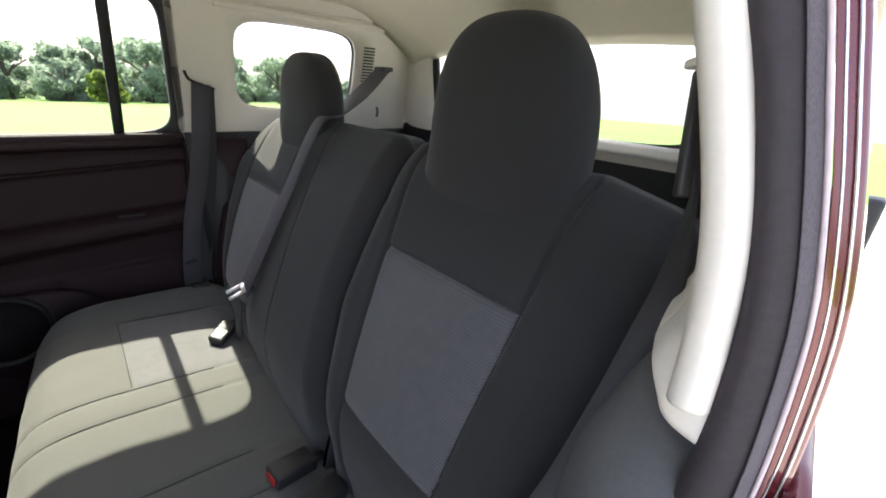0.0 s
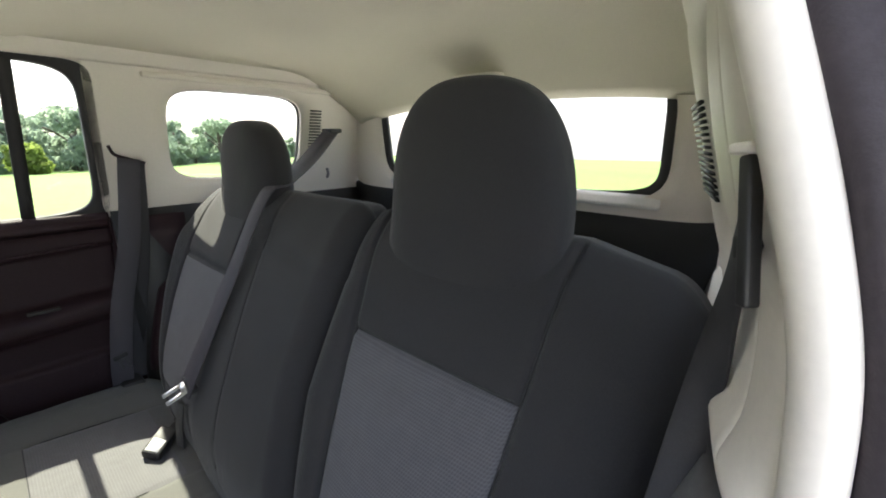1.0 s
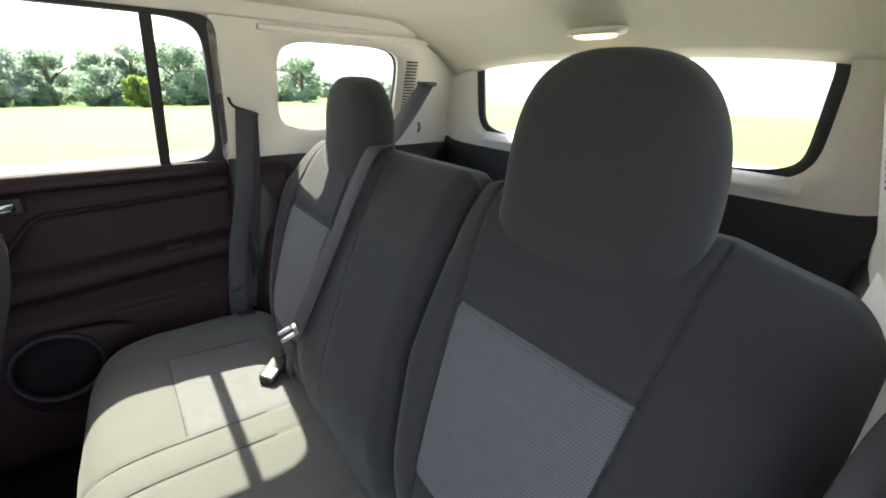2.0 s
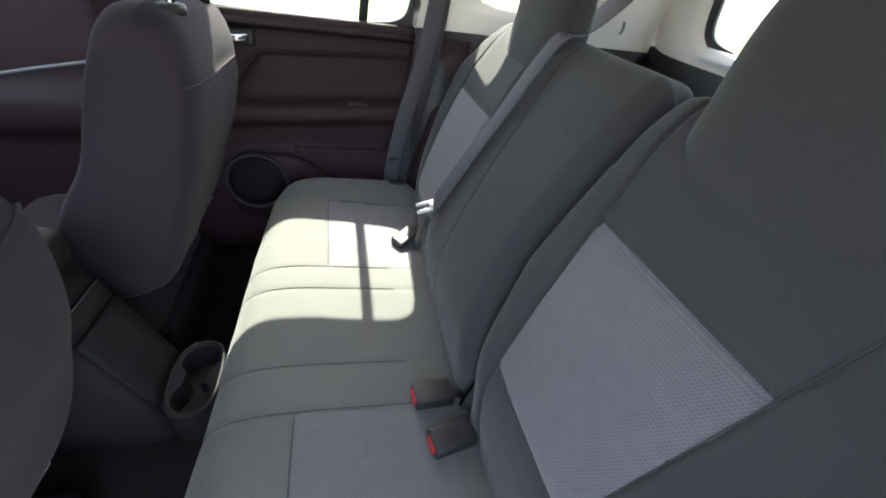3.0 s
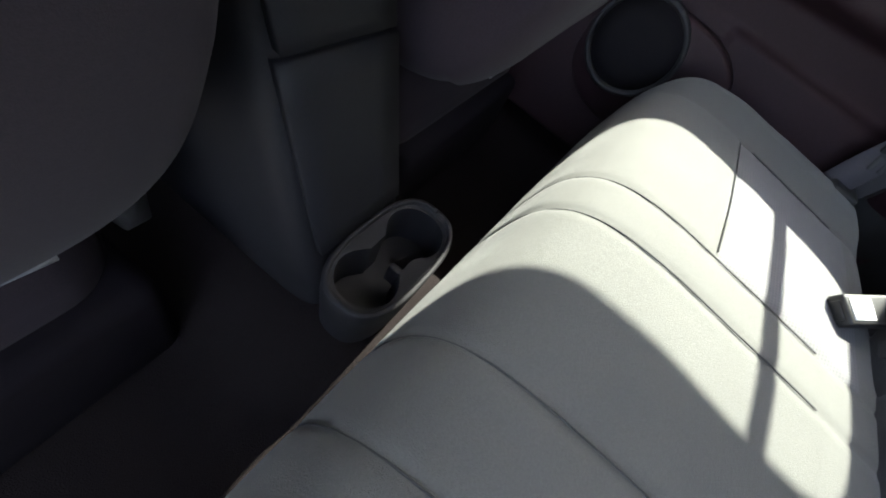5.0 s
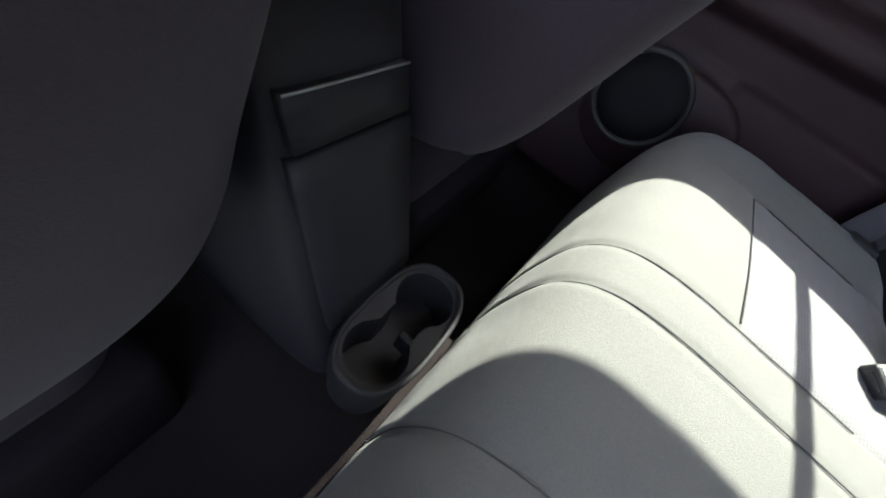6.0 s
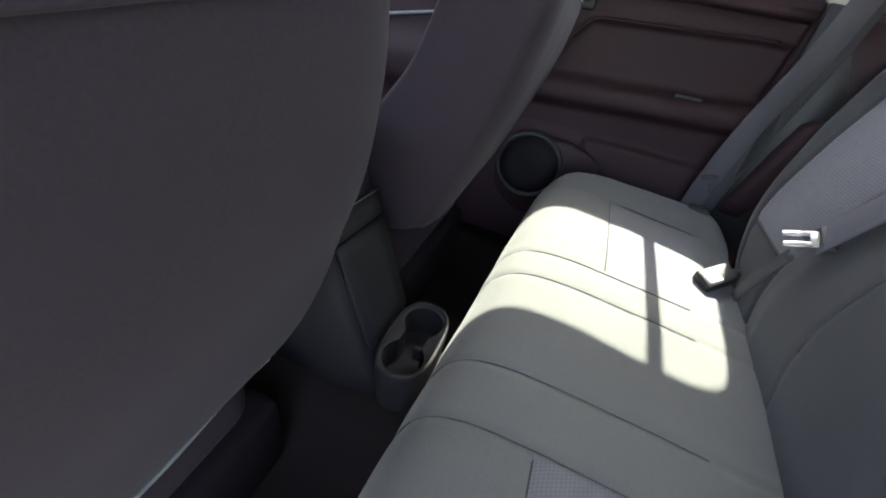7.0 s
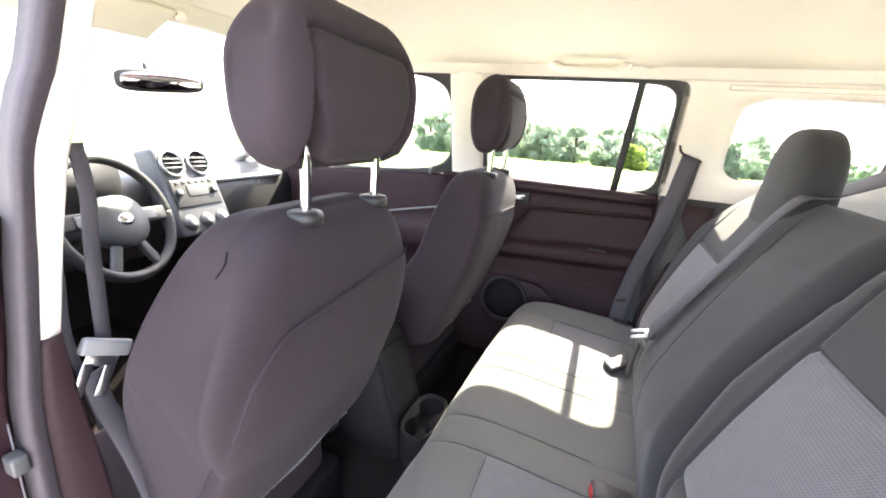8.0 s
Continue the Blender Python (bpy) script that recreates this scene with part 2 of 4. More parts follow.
def pad(ring, x_of, columns, edge, m=110, push=None, tuck=0.9, warp=None, radial=0.0):
    """An upholstered body: a ring in the y-z plane drawn along x. x_of(t, y, z) gives x for t in -1..1; the ends round off over
    the length edge; push(x, y, z) swells it or sinks seams along the outward normal."""
    pts = ring_of(ring, m)
    cy, cz = sum(p[0] for p in pts) / m, sum(p[1] for p in pts) / m
    area = sum(pts[k][0] * pts[(k + 1) % m][1] - pts[(k + 1) % m][0] * pts[k][1] for k in range(m))
    sign = 1 if area > 0 else -1
    normals = []
    for k in range(m):
        ty, tz = pts[(k + 1) % m][0] - pts[k - 1][0], pts[(k + 1) % m][1] - pts[k - 1][1]
        ln = math.hypot(ty, tz) or 1
        normals.append((sign * tz / ln, -sign * ty / ln))
    ts = []
    for k in range(columns + 1):
        u = -1 + 2 * k / columns
        ts.append(math.sin(u * math.pi / 2) * 0.35 + u * 0.65)
    rings = []
    for t in ts:
        row = []
        for (y, z), (ny, nz) in zip(pts, normals):
            x = x_of(t, y, z)
            half = abs(x_of(1, y, z) - x_of(-1, y, z)) / 2
            d = (1 - abs(t)) * half
            sink = 0.0
            if d < edge:
                sink = edge * (1 - math.sqrt(max(0.0, 1 - (1 - d / edge) ** 2))) * tuck
            if radial:
                k2 = 1 - radial * sink / (edge * tuck)
                y, z, sink = cy + (y - cy) * k2, cz + (z - cz) * k2, 0.0
            off = -sink + (push(x, y, z, ny, nz) if push else 0)
            p = (x, y + ny * off, z + nz * off)
            row.append(warp(*p) if warp else p)
        rings.append(row)
    return loft(rings)


def line_x(vf, m, x_at, test):
    """The line on a pad where x equals x_at(y, z), in ring order, as far as test(x, y, z) holds."""
    v, out = vf[0], []
    cols = len(v) // m
    for k in range(m):
        for c in range(cols - 1):
            p, q = Vector(v[c * m + k]), Vector(v[(c + 1) * m + k])
            a, b = p.x - x_at(p.y, p.z), q.x - x_at(q.y, q.z)
            if a <= 0 < b:
                s = p.lerp(q, a / (a - b))
                if test(*s):
                    out.append(s)
                break
    return out


def line_row(vf, m, level, test):
    """The line on a pad where level(x, y, z) crosses nought, column by column, as far as test holds."""
    v, out = vf[0], []
    for c in range(len(v) // m):
        for k in range(m):
            p, q = Vector(v[c * m + k]), Vector(v[c * m + (k + 1) % m])
            a, b = level(*p), level(*q)
            if a * b <= 0 and a != b:
                s = p.lerp(q, a / (a - b))
                if test(*s):
                    out.append(s)
                    break
    return out


def stitched(points, mat, parent, name="seam", radius=0.0009, lift=(0, 0.0009, 0.0018)):
    """A sewn seam or piping along points."""
    if len(points) > 3:
        step = max(1, len(points) // 60)
        points = [sum(points[max(0, i - 3):i + 4], Vector()) / len(points[max(0, i - 3):i + 4]) for i in range(len(points))]
        pts = points[::step]
        if pts[-1] is not points[-1]:
            pts.append(points[-1])
        return part(name, tube([p + Vector(lift) for p in pts], radius, min(90, len(pts) * 2), 6), mat, parent)


def split(vf, test, rows=None):
    """Parts the faces of (verts, faces) by test(centre), and by rows(face) where given: those that pass, and the rest."""
    a, b = [], []
    v = vf[0]
    for f in vf[1]:
        c = [sum(v[i][k] for i in f) / len(f) for k in range(3)]
        (a if len(f) < 5 and test(*c) and (rows is None or rows(f)) else b).append(f)
    out = []
    for fs in (a, b):
        used = sorted({i for f in fs for i in f})
        at = {i: k for k, i in enumerate(used)}
        out.append(([v[i] for i in used], [tuple(at[i] for i in f) for f in fs]))
    return out


def groove(d, width=0.004, depth=0.005):
    return -depth * math.exp(-((d / width) ** 2))


def framed(place, outer, inner, depth, n=72, eo=14, ei=5):
    """A plate with a rounded opening: outer and inner are (a0, b0, a1, b1); place(a, b, d) sets it in space, d deep."""
    def rim(box, e):
        a0, b0, a1, b1 = box
        return [((a0 + a1) / 2 + p, (b0 + b1) / 2 + q) for p, q in oval((a1 - a0) / 2, (b1 - b0) / 2, e, n)]
    o, i = rim(outer, eo), rim(inner, ei)
    mid = [((3 * a[0] + b[0]) / 4, (3 * a[1] + b[1]) / 4) for a, b in zip(i, o)]
    loops = [(o, 0), (mid, 0), (i, depth * 0.15), (i, depth), (o, depth), (o, 0)]
    rings = [[place(a, b, d) for a, b in pts] for pts, d in loops]
    return fixed(loft(rings, cap=False))


def sheet(fn, na, nb, thick=None):
    """A grid surface fn(u, v), u and v in 0..1, with thickness along the vector thick."""
    top = [[Vector(fn(i / na, j / nb)) for j in range(nb + 1)] for i in range(na + 1)]
    w = nb + 1
    verts = [p for r in top for p in r]
    faces = [(i * w + j, i * w + j + 1, (i + 1) * w + j + 1, (i + 1) * w + j) for i in range(na) for j in range(nb)]
    if thick is not None:
        n0, th = len(verts), Vector(thick)
        verts += [p + th for p in verts]
        faces += [tuple(n0 + k for k in reversed(f)) for f in faces[: na * nb]]
        rim = [j for j in range(w)] + [i * w + nb for i in range(1, na + 1)] + [na * w + j for j in range(nb - 1, -1, -1)] + [i * w for i in range(na - 1, 0, -1)]
        for a, b in zip(rim, rim[1:] + rim[:1]):
            faces.append((a, a + n0, b + n0, b))
    return fixed((verts, faces))


# ---- the shell of the car ----
def side_x(z):
    """Inner face of the cabin's side: it leans in above the window line."""
    return 0.72 - max(0.0, z - 1.18) * 0.28


def right_side(a, b, d):
    return (side_x(b) + d, a, b)


def left_side(a, b, d):
    """The left rear quarter draws in towards the tail."""
    return (-side_x(b) - d + 0.02 + 0.25 * min(0.5, max(0.0, -a)) + 0.10 * max(0.0, -0.5 - a), a, b)


def liner_z(x, y):
    return 1.622 - 0.05 * abs(x / 0.62) ** 3 - 0.12 * max(0.0, (-0.45 - y) / 0.3) ** 2 - 0.03 * max(0.0, (y - 0.85) / 0.3) ** 2


ceiling = thing("ceiling", "beige cloth headliner under the roof of the car", "headliner", kind="structure")
part("headliner", sheet(lambda u, v: (lambda x, y: (x, y, liner_z(x, y) - 0.006 * math.exp(-(((y - 0.12) / 0.012) ** 2)) * (1 if abs(x) > 0.35 else 0)))(-0.625 + 1.25 * u, -0.78 + 2.00 * v), 40, 80, (0, 0, 0.03)), LINER, ceiling)
for s in (1, -1):
    part("roof_rail_trim", sheet(lambda u, v: (s * (0.585 + 0.025 * v), -0.72 + 1.94 * u, 1.592 - 0.046 * v - 0.004 * math.sin(math.pi * v)), 20, 6, (s * 0.006, 0, 0.004)), TRIM, ceiling)
part("front_header", sheet(lambda u, v: (-0.62 + 1.24 * u, 1.16 + 0.08 * v, 1.589 - 0.035 * v), 12, 4, (0, 0, 0.02)), LINER, ceiling)
roof = sheet(lambda u, v: (lambda x, y: (x, y, 1.705 - 0.05 * abs(x / 0.63) ** 4))(-0.63 + 1.26 * u, -0.84 + 2.10 * v), 12, 12, (0, 0, -0.03))
tagged(part("roof", roof, PAINT), "dark red painted steel roof of the car", "car roof", kind="structure")
floor = sheet(lambda u, v: (-0.78 + 1.56 * u, -0.82 + 2.9 * v, 0.40 + 0.10 * math.exp(-((-0.78 + 1.56 * u) / 0.14) ** 4)), 40, 20, (0, 0, -0.05))
tagged(part("floor", floor, CARPET), "black carpeted car floor with a low centre tunnel", "floor", kind="structure")

# right rear door window
window_1 = thing("window_1", "rear side door window with a black divider bar", "window", kind="structure")
part("window_frame", framed(right_side, (-0.006, 1.180, 0.640, 1.548), (0.024, 1.192, 0.626, 1.536), 0.022, ei=8), RUBBER, window_1)
part("door_frame_trim", framed(lambda a, b, d: right_side(a, b, d + 0.005), (-0.02, 1.165, 0.69, 1.605), (-0.002, 1.184, 0.636, 1.544), 0.015), TRIM, window_1, "greige door frame trim")
part("pane", sheet(lambda u, v: right_side(0.02 + 0.62 * u, 1.175 + 0.375 * v, 0.018), 2, 2), GLASS, window_1)
part("divider", sheet(lambda u, v: right_side(0.140 + 0.024 * u - 0.022 * v, 1.187 + 0.363 * v, 0.004), 2, 8, (0.018, 0, 0)), RUBBER, window_1, "black window divider bar")
part("window_sill", sheet(lambda u, v: (0.700 + 0.016 * v + 0.014 * v * v, 0.012 + 0.645 * u, 1.160 + 0.034 * math.sin(v * math.pi / 2)), 10, 8, (0.012, 0, -0.012)), BROWN, window_1, "dark plastic sill")
# right centre pillar and the front side window
pillar_r = thing("pillar_right", "greige centre pillar trim between the side windows", "pillar trim", kind="structure")
part("pillar", sheet(lambda u, v: right_side(0.64 + 0.13 * u, 1.15 + 0.43 * v, -0.012 * math.sin(math.pi * u)), 8, 10, (0.05, 0, 0)), TRIM, pillar_r)
window_5 = thing("window_5", "front passenger side window", "window", kind="structure")


def front_side(a, b, d):
    """The front window: its lower edge falls a little and its upper edge follows the windscreen pillar."""
    top = 1.575 - 0.55 * max(0.0, a - 1.16)
    low = 1.185 - 0.055 * (a - 0.78)
    return right_side(a, low + (b - 1.18) / 0.395 * (top - low), d)


part("window_frame", framed(front_side, (0.74, 1.172, 1.84, 1.575), (0.775, 1.184, 1.79, 1.548), 0.03), RUBBER, window_5)
part("pane", sheet(lambda u, v: front_side(0.76 + 1.05 * u, 1.178 + 0.38 * v, 0.02), 2, 2), GLASS, window_5)

# right quarter window in the rear trim
trim_right = thing("trim_right", "greige plastic rear quarter trim with vent slots", "pillar trim", kind="structure")
part("quarter_panel", framed(right_side, (-0.83, 1.160, 0.012, 1.575), (-0.545, 1.262, -0.150, 1.508), 0.03, n=96), TRIM, trim_right)
part("rubber_edge", framed(lambda a, b, d: right_side(a, b, d + 0.018), (-0.575, 1.235, -0.125, 1.53), (-0.541, 1.264, -0.153, 1.506), 0.012), RUBBER, trim_right)
part("top_strip", block((0.608, -0.64, 1.524), (0.630, -0.10, 1.538), 0.004), TRIM, trim_right)
for k in range(16):
    z = 1.468 - k * 0.0098
    part("vent_slot", sheet(lambda u, v: right_side(-0.615 + 0.042 * u, z + 0.0045 * v, -0.002), 1, 1, (0.004, 0, 0)), BLACK, trim_right)
part("belt_slot", tube([(0.664, -0.016, 1.360), (0.666, -0.026, 1.338), (0.670, -0.055, 1.326), (0.673, -0.088, 1.314)], 0.004, 20, 8), BROWN, trim_right, "dark belt outlet slot")
part("coat_hook", tube([(0.66, -0.635, 1.275), (0.655, -0.635, 1.255), (0.664, -0.635, 1.242)], 0.005, 10, 8), GREY, trim_right)
window_2 = thing("window_2", "fixed rear quarter window", "window", kind="structure")
part("pane", sheet(lambda u, v: right_side(-0.60 + 0.50 * u, 1.23 + 0.31 * v, 0.026), 2, 2), GLASS, window_2)

# left quarter
trim_left = thing("trim_left", "greige plastic rear quarter trim with vent slots", "pillar trim", kind="structure")
part("quarter_panel", framed(left_side, (-0.80, 1.15, -0.06, 1.57), (-0.290, 1.270, -0.115, 1.500), 0.03, n=96), TRIM, trim_left)
for k in range(16):
    z = 1.418 - k * 0.0072
    part("vent_slot", sheet(lambda u, v: left_side(-0.470 + 0.125 * u + 0.0008 * k, z + 0.0036 * v, -0.003), 1, 1, (-0.004, 0, 0)), BLACK, trim_left)
part("lower_quarter", sheet(lambda u, v: (lambda y, z: (-0.696 + 0.25 * min(0.5, max(0.0, -y)) + 0.02 * (1 - v), y, z))(-0.09 - 0.52 * u, 0.80 + 0.38 * v), 10, 10, (-0.03, 0, 0)), TRIM, trim_left)
window_3 = thing("window_3", "fixed rear quarter window", "window", kind="structure")
part("pane", sheet(lambda u, v: left_side(-0.32 + 0.23 * u, 1.25 + 0.27 * v, 0.026), 2, 2), GLASS, window_3)


# tailgate
def gate(a, b, d):
    return (a, -0.80 - d + 0.12 * max(0.0, b - 1.2), b)


wall_rear = thing("wall_rear", "tailgate with greige upper trim", "tailgate", kind="structure")
part("upper_trim", framed(gate, (-0.56, 1.200, 0.70, 1.61), (-0.432, 1.225, 0.520, 1.530), 0.02, n=96), TRIM, wall_rear)
part("rubber_edge", framed(lambda a, b, d: gate(a, b, d + 0.012), (-0.47, 1.19, 0.56, 1.56), (-0.408, 1.254, 0.494, 1.508), 0.014, n=96, ei=7), RUBBER, wall_rear)
part("inner_sill", sheet(lambda u, v: (-0.42 + 0.90 * u, -0.80 + 0.02 * v, 1.254 - 0.03 * v), 6, 3, (0, -0.02, 0)), LEDGE_SHEEN, wall_rear, "glossy sill with the sky's sheen in its pale colour")
part("lower_trim", block((-0.72, -0.86, 0.40), (0.72, -0.80, 1.215), 0.01), BLACK, wall_rear)
window_4 = thing("window_4", "tailgate window", "window", kind="structure")
part("pane", sheet(lambda u, v: gate(-0.45 + 0.99 * u, 1.20 + 0.335 * v, 0.026), 2, 2), GLASS, window_4)
EMIT = bpy.data.materials.new("lamp_lens")
EMIT.use_nodes = True
EMIT.node_tree.nodes["Principled BSDF"].inputs["Emission Color"].default_value = (1.0, 0.62, 0.25, 1)
EMIT.node_tree.nodes["Principled BSDF"].inputs["Emission Strength"].default_value = 0.6
lamp = thing("dome_lamp", "lit cargo lamp in the rear edge of the headliner", "lamp")
part("housing", moved(fixed(loft([[(a * k, b * k, z) for a, b in oval(0.075, 0.03, 3, 32)] for k, z in ((1.0, 0.0), (1.0, -0.008), (0.92, -0.014))])), Matrix.Translation((0.025, -0.69, 1.538))), TRIM, lamp)
part("lens", moved(fixed(loft([[(a * k, b * k, z) for a, b in oval(0.055, 0.02, 3, 32)] for k, z in ((1.0, -0.012), (0.95, -0.019), (0.7, -0.022))])), Matrix.Translation((0.025, -0.69, 1.538))), EMIT, lamp, "glowing warm lens")

for s, nm in ((1, "wall_right"), (-1, "wall_left")):
    w = thing(nm, "black plastic lower side trim and red outer skin", "side trim", kind="structure")
    part("load_side", sheet(lambda u, v: (s * (0.70 - 0.05 * math.sin(math.pi * v)) + (0.02 + 0.13 * (1 - u) if s < 0 else 0), -0.80 + (0.80 if s > 0 else 0.68) * u, 0.40 + (0.79 if s > 0 else 0.74 - 0.30 * u) * v), 8, 8, (s * 0.05, 0, 0)), BLACK, w)
    if s > 0:
        part("skin", sheet(lambda u, v: (0.84 - 0.03 * (2 * v - 1) ** 2, -0.88 + 2.95 * u, 0.30 + (0.865 - 0.04 * max(0.0, 2.95 * u - 1.60)) * v), 60, 8, (0.01, 0, 0)), PAINT, w)
    else:
        def flank(u, v):
            y, z = 0.0 - 0.88 * u, 0.28 + 0.88 * v
            x = -0.740 + 0.09 * u
            x += 0.32 * max(0.0, z - 1.15) - 0.012 * math.exp(-(((z - 1.05) / 0.03) ** 2))
            return (x, y, z)
        part("skin", sheet(flank, 20, 30, (0.012, 0, 0)), PAINT, w)

# ---- rear bench ----
bench = thing("rear_bench_seat", "charcoal cloth rear bench seat with lighter mesh inserts", "bench seat")


def BACK_Y(z):
    return 0.036 - (z - 0.83) * 0.594



def split_x(z):
    return -0.188 + 0.40 * min(max(z - 0.80, -0.02), 0.2) + 0.12 * max(0.0, z - 1.0)


CUSH_RING = [(0.10, 0.711), (0.20, 0.721), (0.32, 0.731), (0.405, 0.728), (0.455, 0.70), (0.481, 0.64), (0.491, 0.57), (0.489, 0.47), (0.45, 0.43), (0.30, 0.43), (0.10, 0.46), (-0.05, 0.50), (-0.07, 0.60), (0.0, 0.69)]


def cushion_x(t, y, z):
    cut = 0.10 * max(0.0, (y - 0.32) / 0.175) ** 2.2
    a = -0.665 + cut
    b = 0.688 - 0.14 * max(0.0, y - 0.05) - cut * 0.9
    return (a + b) / 2 + (b - a) / 2 * t


SEAMS = (-0.182, -0.088, 0.102, 0.175)


def cushion_push(x, y, z, ny, nz):
    if nz < 0.05 and ny < 0.3:
        return 0.0
    off, top = 0.0, max(0.0, nz)
    for sx in SEAMS:
        off += groove(x - sx, 0.006, 0.0022)
    for lo, hi, fy in ((-0.50, -0.182, 0.318), (0.175, 0.480, 0.275)):
        if lo < x < hi:
            off += groove(y - fy, 0.006, 0.003) * top
            off += 0.004 * top * math.sin(math.pi * (x - lo) / (hi - lo))
        if y < fy:
            off += groove(x - (lo if lo < 0 else hi), 0.006, 0.0022) * top
    off += 0.003 * math.sin(math.pi * min(1, max(0, (x + 0.085) / 0.183))) * top
    off += 0.012 * min(1.0, max(0.0, (abs(x) - 0.48) / 0.08)) * top
    return off + 0.0015 * noise.noise(Vector((x * 14, y * 14, z * 9)))


def cushion_warp(x, y, z):
    rise = min(1.0, max(0.0, (x + 0.10) / 0.25)) * min(1.0, max(0.0, (z - 0.60) / 0.08))
    return (x, y - 0.055 * (x + 0.27) * min(1.0, max(0.0, (y - 0.15) / 0.3)), z + 0.022 * rise * rise * (3 - 2 * rise))


cush = pad(CUSH_RING, cushion_x, 300, 0.08, m=150, push=cushion_push, warp=cushion_warp)
ins, rest = split(cush, lambda x, y, z: z > 0.68 and ((-0.50 < x < -0.182 and 0.06 < y < 0.316) or (0.175 < x < 0.480 and 0.05 < y < 0.262)))
left_ins, right_ins = split(ins, lambda x, y, z: x < 0)
part("cushion", rest, CLOTH_LIT, bench)
part("cushion_insert", left_ins, MESH_SEAT, bench, "lighter grey mesh cloth insert")
part("cushion_insert", right_ins, MESH_SEAT, bench, "lighter grey mesh cloth insert")
for sx in SEAMS:
    stitched(line_x(cush, 150, lambda y, z: sx, lambda x, y, z: (y > 0.08 and z > 0.69) or (y > 0.40 and z > 0.50)), THREAD, bench)
stitched(line_row(cush, 150, lambda x, y, z: y - 0.316, lambda x, y, z: z > 0.68 and -0.50 < x < -0.182), THREAD, bench)
stitched(line_row(cush, 150, lambda x, y, z: y - 0.262, lambda x, y, z: z > 0.68 and 0.175 < x < 0.480), THREAD, bench)
stitched(line_x(cush, 150, lambda y, z: -0.50, lambda x, y, z: z > 0.69 and 0.08 < y < 0.316), THREAD, bench)
stitched(line_x(cush, 150, lambda y, z: 0.480, lambda x, y, z: z > 0.69 and 0.05 < y < 0.262), THREAD, bench)


def back_ring(top, deep=0.10):
    pts = [(BACK_Y(z) + dy, z) for z, dy in ((0.66, -0.12), (0.72, -0.084), (0.79, -0.036), (0.86, -0.006), (0.98, 0.005), (1.12, 0.004), (top - 0.05, 0.0))]
    pts += [(BACK_Y(top) - 0.02, top - 0.004), (BACK_Y(top) - 0.05, top + 0.002), (BACK_Y(top) - deep + 0.01, top - 0.03), (BACK_Y(1.05) - deep - 0.01, 1.05), (BACK_Y(0.80) - deep, 0.80), (BACK_Y(0.66) - deep - 0.04, 0.64)]
    return pts


def backrest(name, x0, x1, insert, top, seams, drop):
    """One section of the rear backrest; x0 and x1 are functions of the height, drop lowers the shoulder."""
    ilo, ihi, izl, izh = insert

    def xs(t, y, z):
        a, b = x0(z), x1(z)
        return (a + b) / 2 + (b - a) / 2 * t

    def push(x, y, z, ny, nz):
        off = 0.0
        if ny > 0.2:
            lo, hi = ilo(z), ihi(z)
            if lo < x < hi:
                off += groove(z - izh, 0.005, 0.006) + groove(z - izl, 0.005, 0.006)
                if izl < z < izh:
                    off += 0.004 * math.sin(math.pi * (x - lo) / (hi - lo))
            off += groove(x - lo, 0.004, 0.006) + groove(x - hi, 0.004, 0.006)
            for sx in seams:
                off += groove(x - sx - (z - 0.8) * 0.30, 0.0035, 0.0015)
            off += 0.010 * min(1.0, max(0.0, (lo - x) / 0.06, (x - hi) / 0.06)) * (1 if z < 1.15 else 0.6)
        return off + 0.0015 * noise.noise(Vector((x * 11, y * 11, z * 11)))

    def warp(x, y, z):
        return (x, y, z - drop(x) * min(1.0, max(0.0, (z - 1.10) / 0.14)))

    body = pad(back_ring(top), xs, 180, 0.05, m=130, push=push, warp=warp)
    heights = ring_of(back_ring(top), 130)
    rows_of = {k for k, (y, z) in enumerate(heights) if izl < z < izh and y > BACK_Y(z) - 0.03}
    inner, outer = split(body, lambda x, y, z: ilo(z) < x < ihi(z), lambda f: f[0] % 130 in rows_of and f[1] % 130 in rows_of)
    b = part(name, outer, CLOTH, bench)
    part("backrest_insert", inner, MESH, b, "lighter grey mesh cloth insert")
    face = lambda x, y, z: y > BACK_Y(z) - 0.035 and 0.74 < z < 1.24
    for edge_x in (ilo, ihi):
        stitched(line_x(body, 130, lambda y, z: edge_x(z), face), THREAD, b, lift=(0, 0.0012, 0.0007))
    for edge_z in (izl, izh):
        stitched(line_row(body, 130, lambda x, y, z: z - edge_z, lambda x, y, z: face(x, y, z) and ilo(z) < x < ihi(z)), THREAD, b, lift=(0, 0.0012, 0.0007))
    for sx in seams:
        stitched(line_x(body, 130, lambda y, z: sx + (z - 0.8) * 0.30, face), THREAD, b, radius=0.0011, lift=(0, 0.001, 0.0006))
    return b


backrest("backrest", lambda z: -0.610 + 0.9 * max(0, 1.02 - z) ** 1.25, lambda z: split_x(z) - 0.004, (lambda z: -0.452 - 0.03 * (z - 0.83), lambda z: -0.243 + 0.26 * (z - 0.83), 0.872, 1.102), 1.258, (), lambda x: 0.22 * max(0.0, -0.46 - x) + 5.0 * max(0.0, -0.55 - x) ** 2)


def right_edge(z):
    return 0.668 - 0.9 * max(0.0, 1.13 - z) ** 1.15


backrest("backrest", lambda z: split_x(z) + 0.004, right_edge, (lambda z: 0.228 + 0.20 * (z - 0.83), lambda z: right_edge(z) - 0.05 - 0.06 * min(1.0, max(0.0, (z - 0.85) / 0.25)), 0.835, 1.09), 1.258, (0.055,), lambda x: 0.30 * max(0.0, x - 0.53))


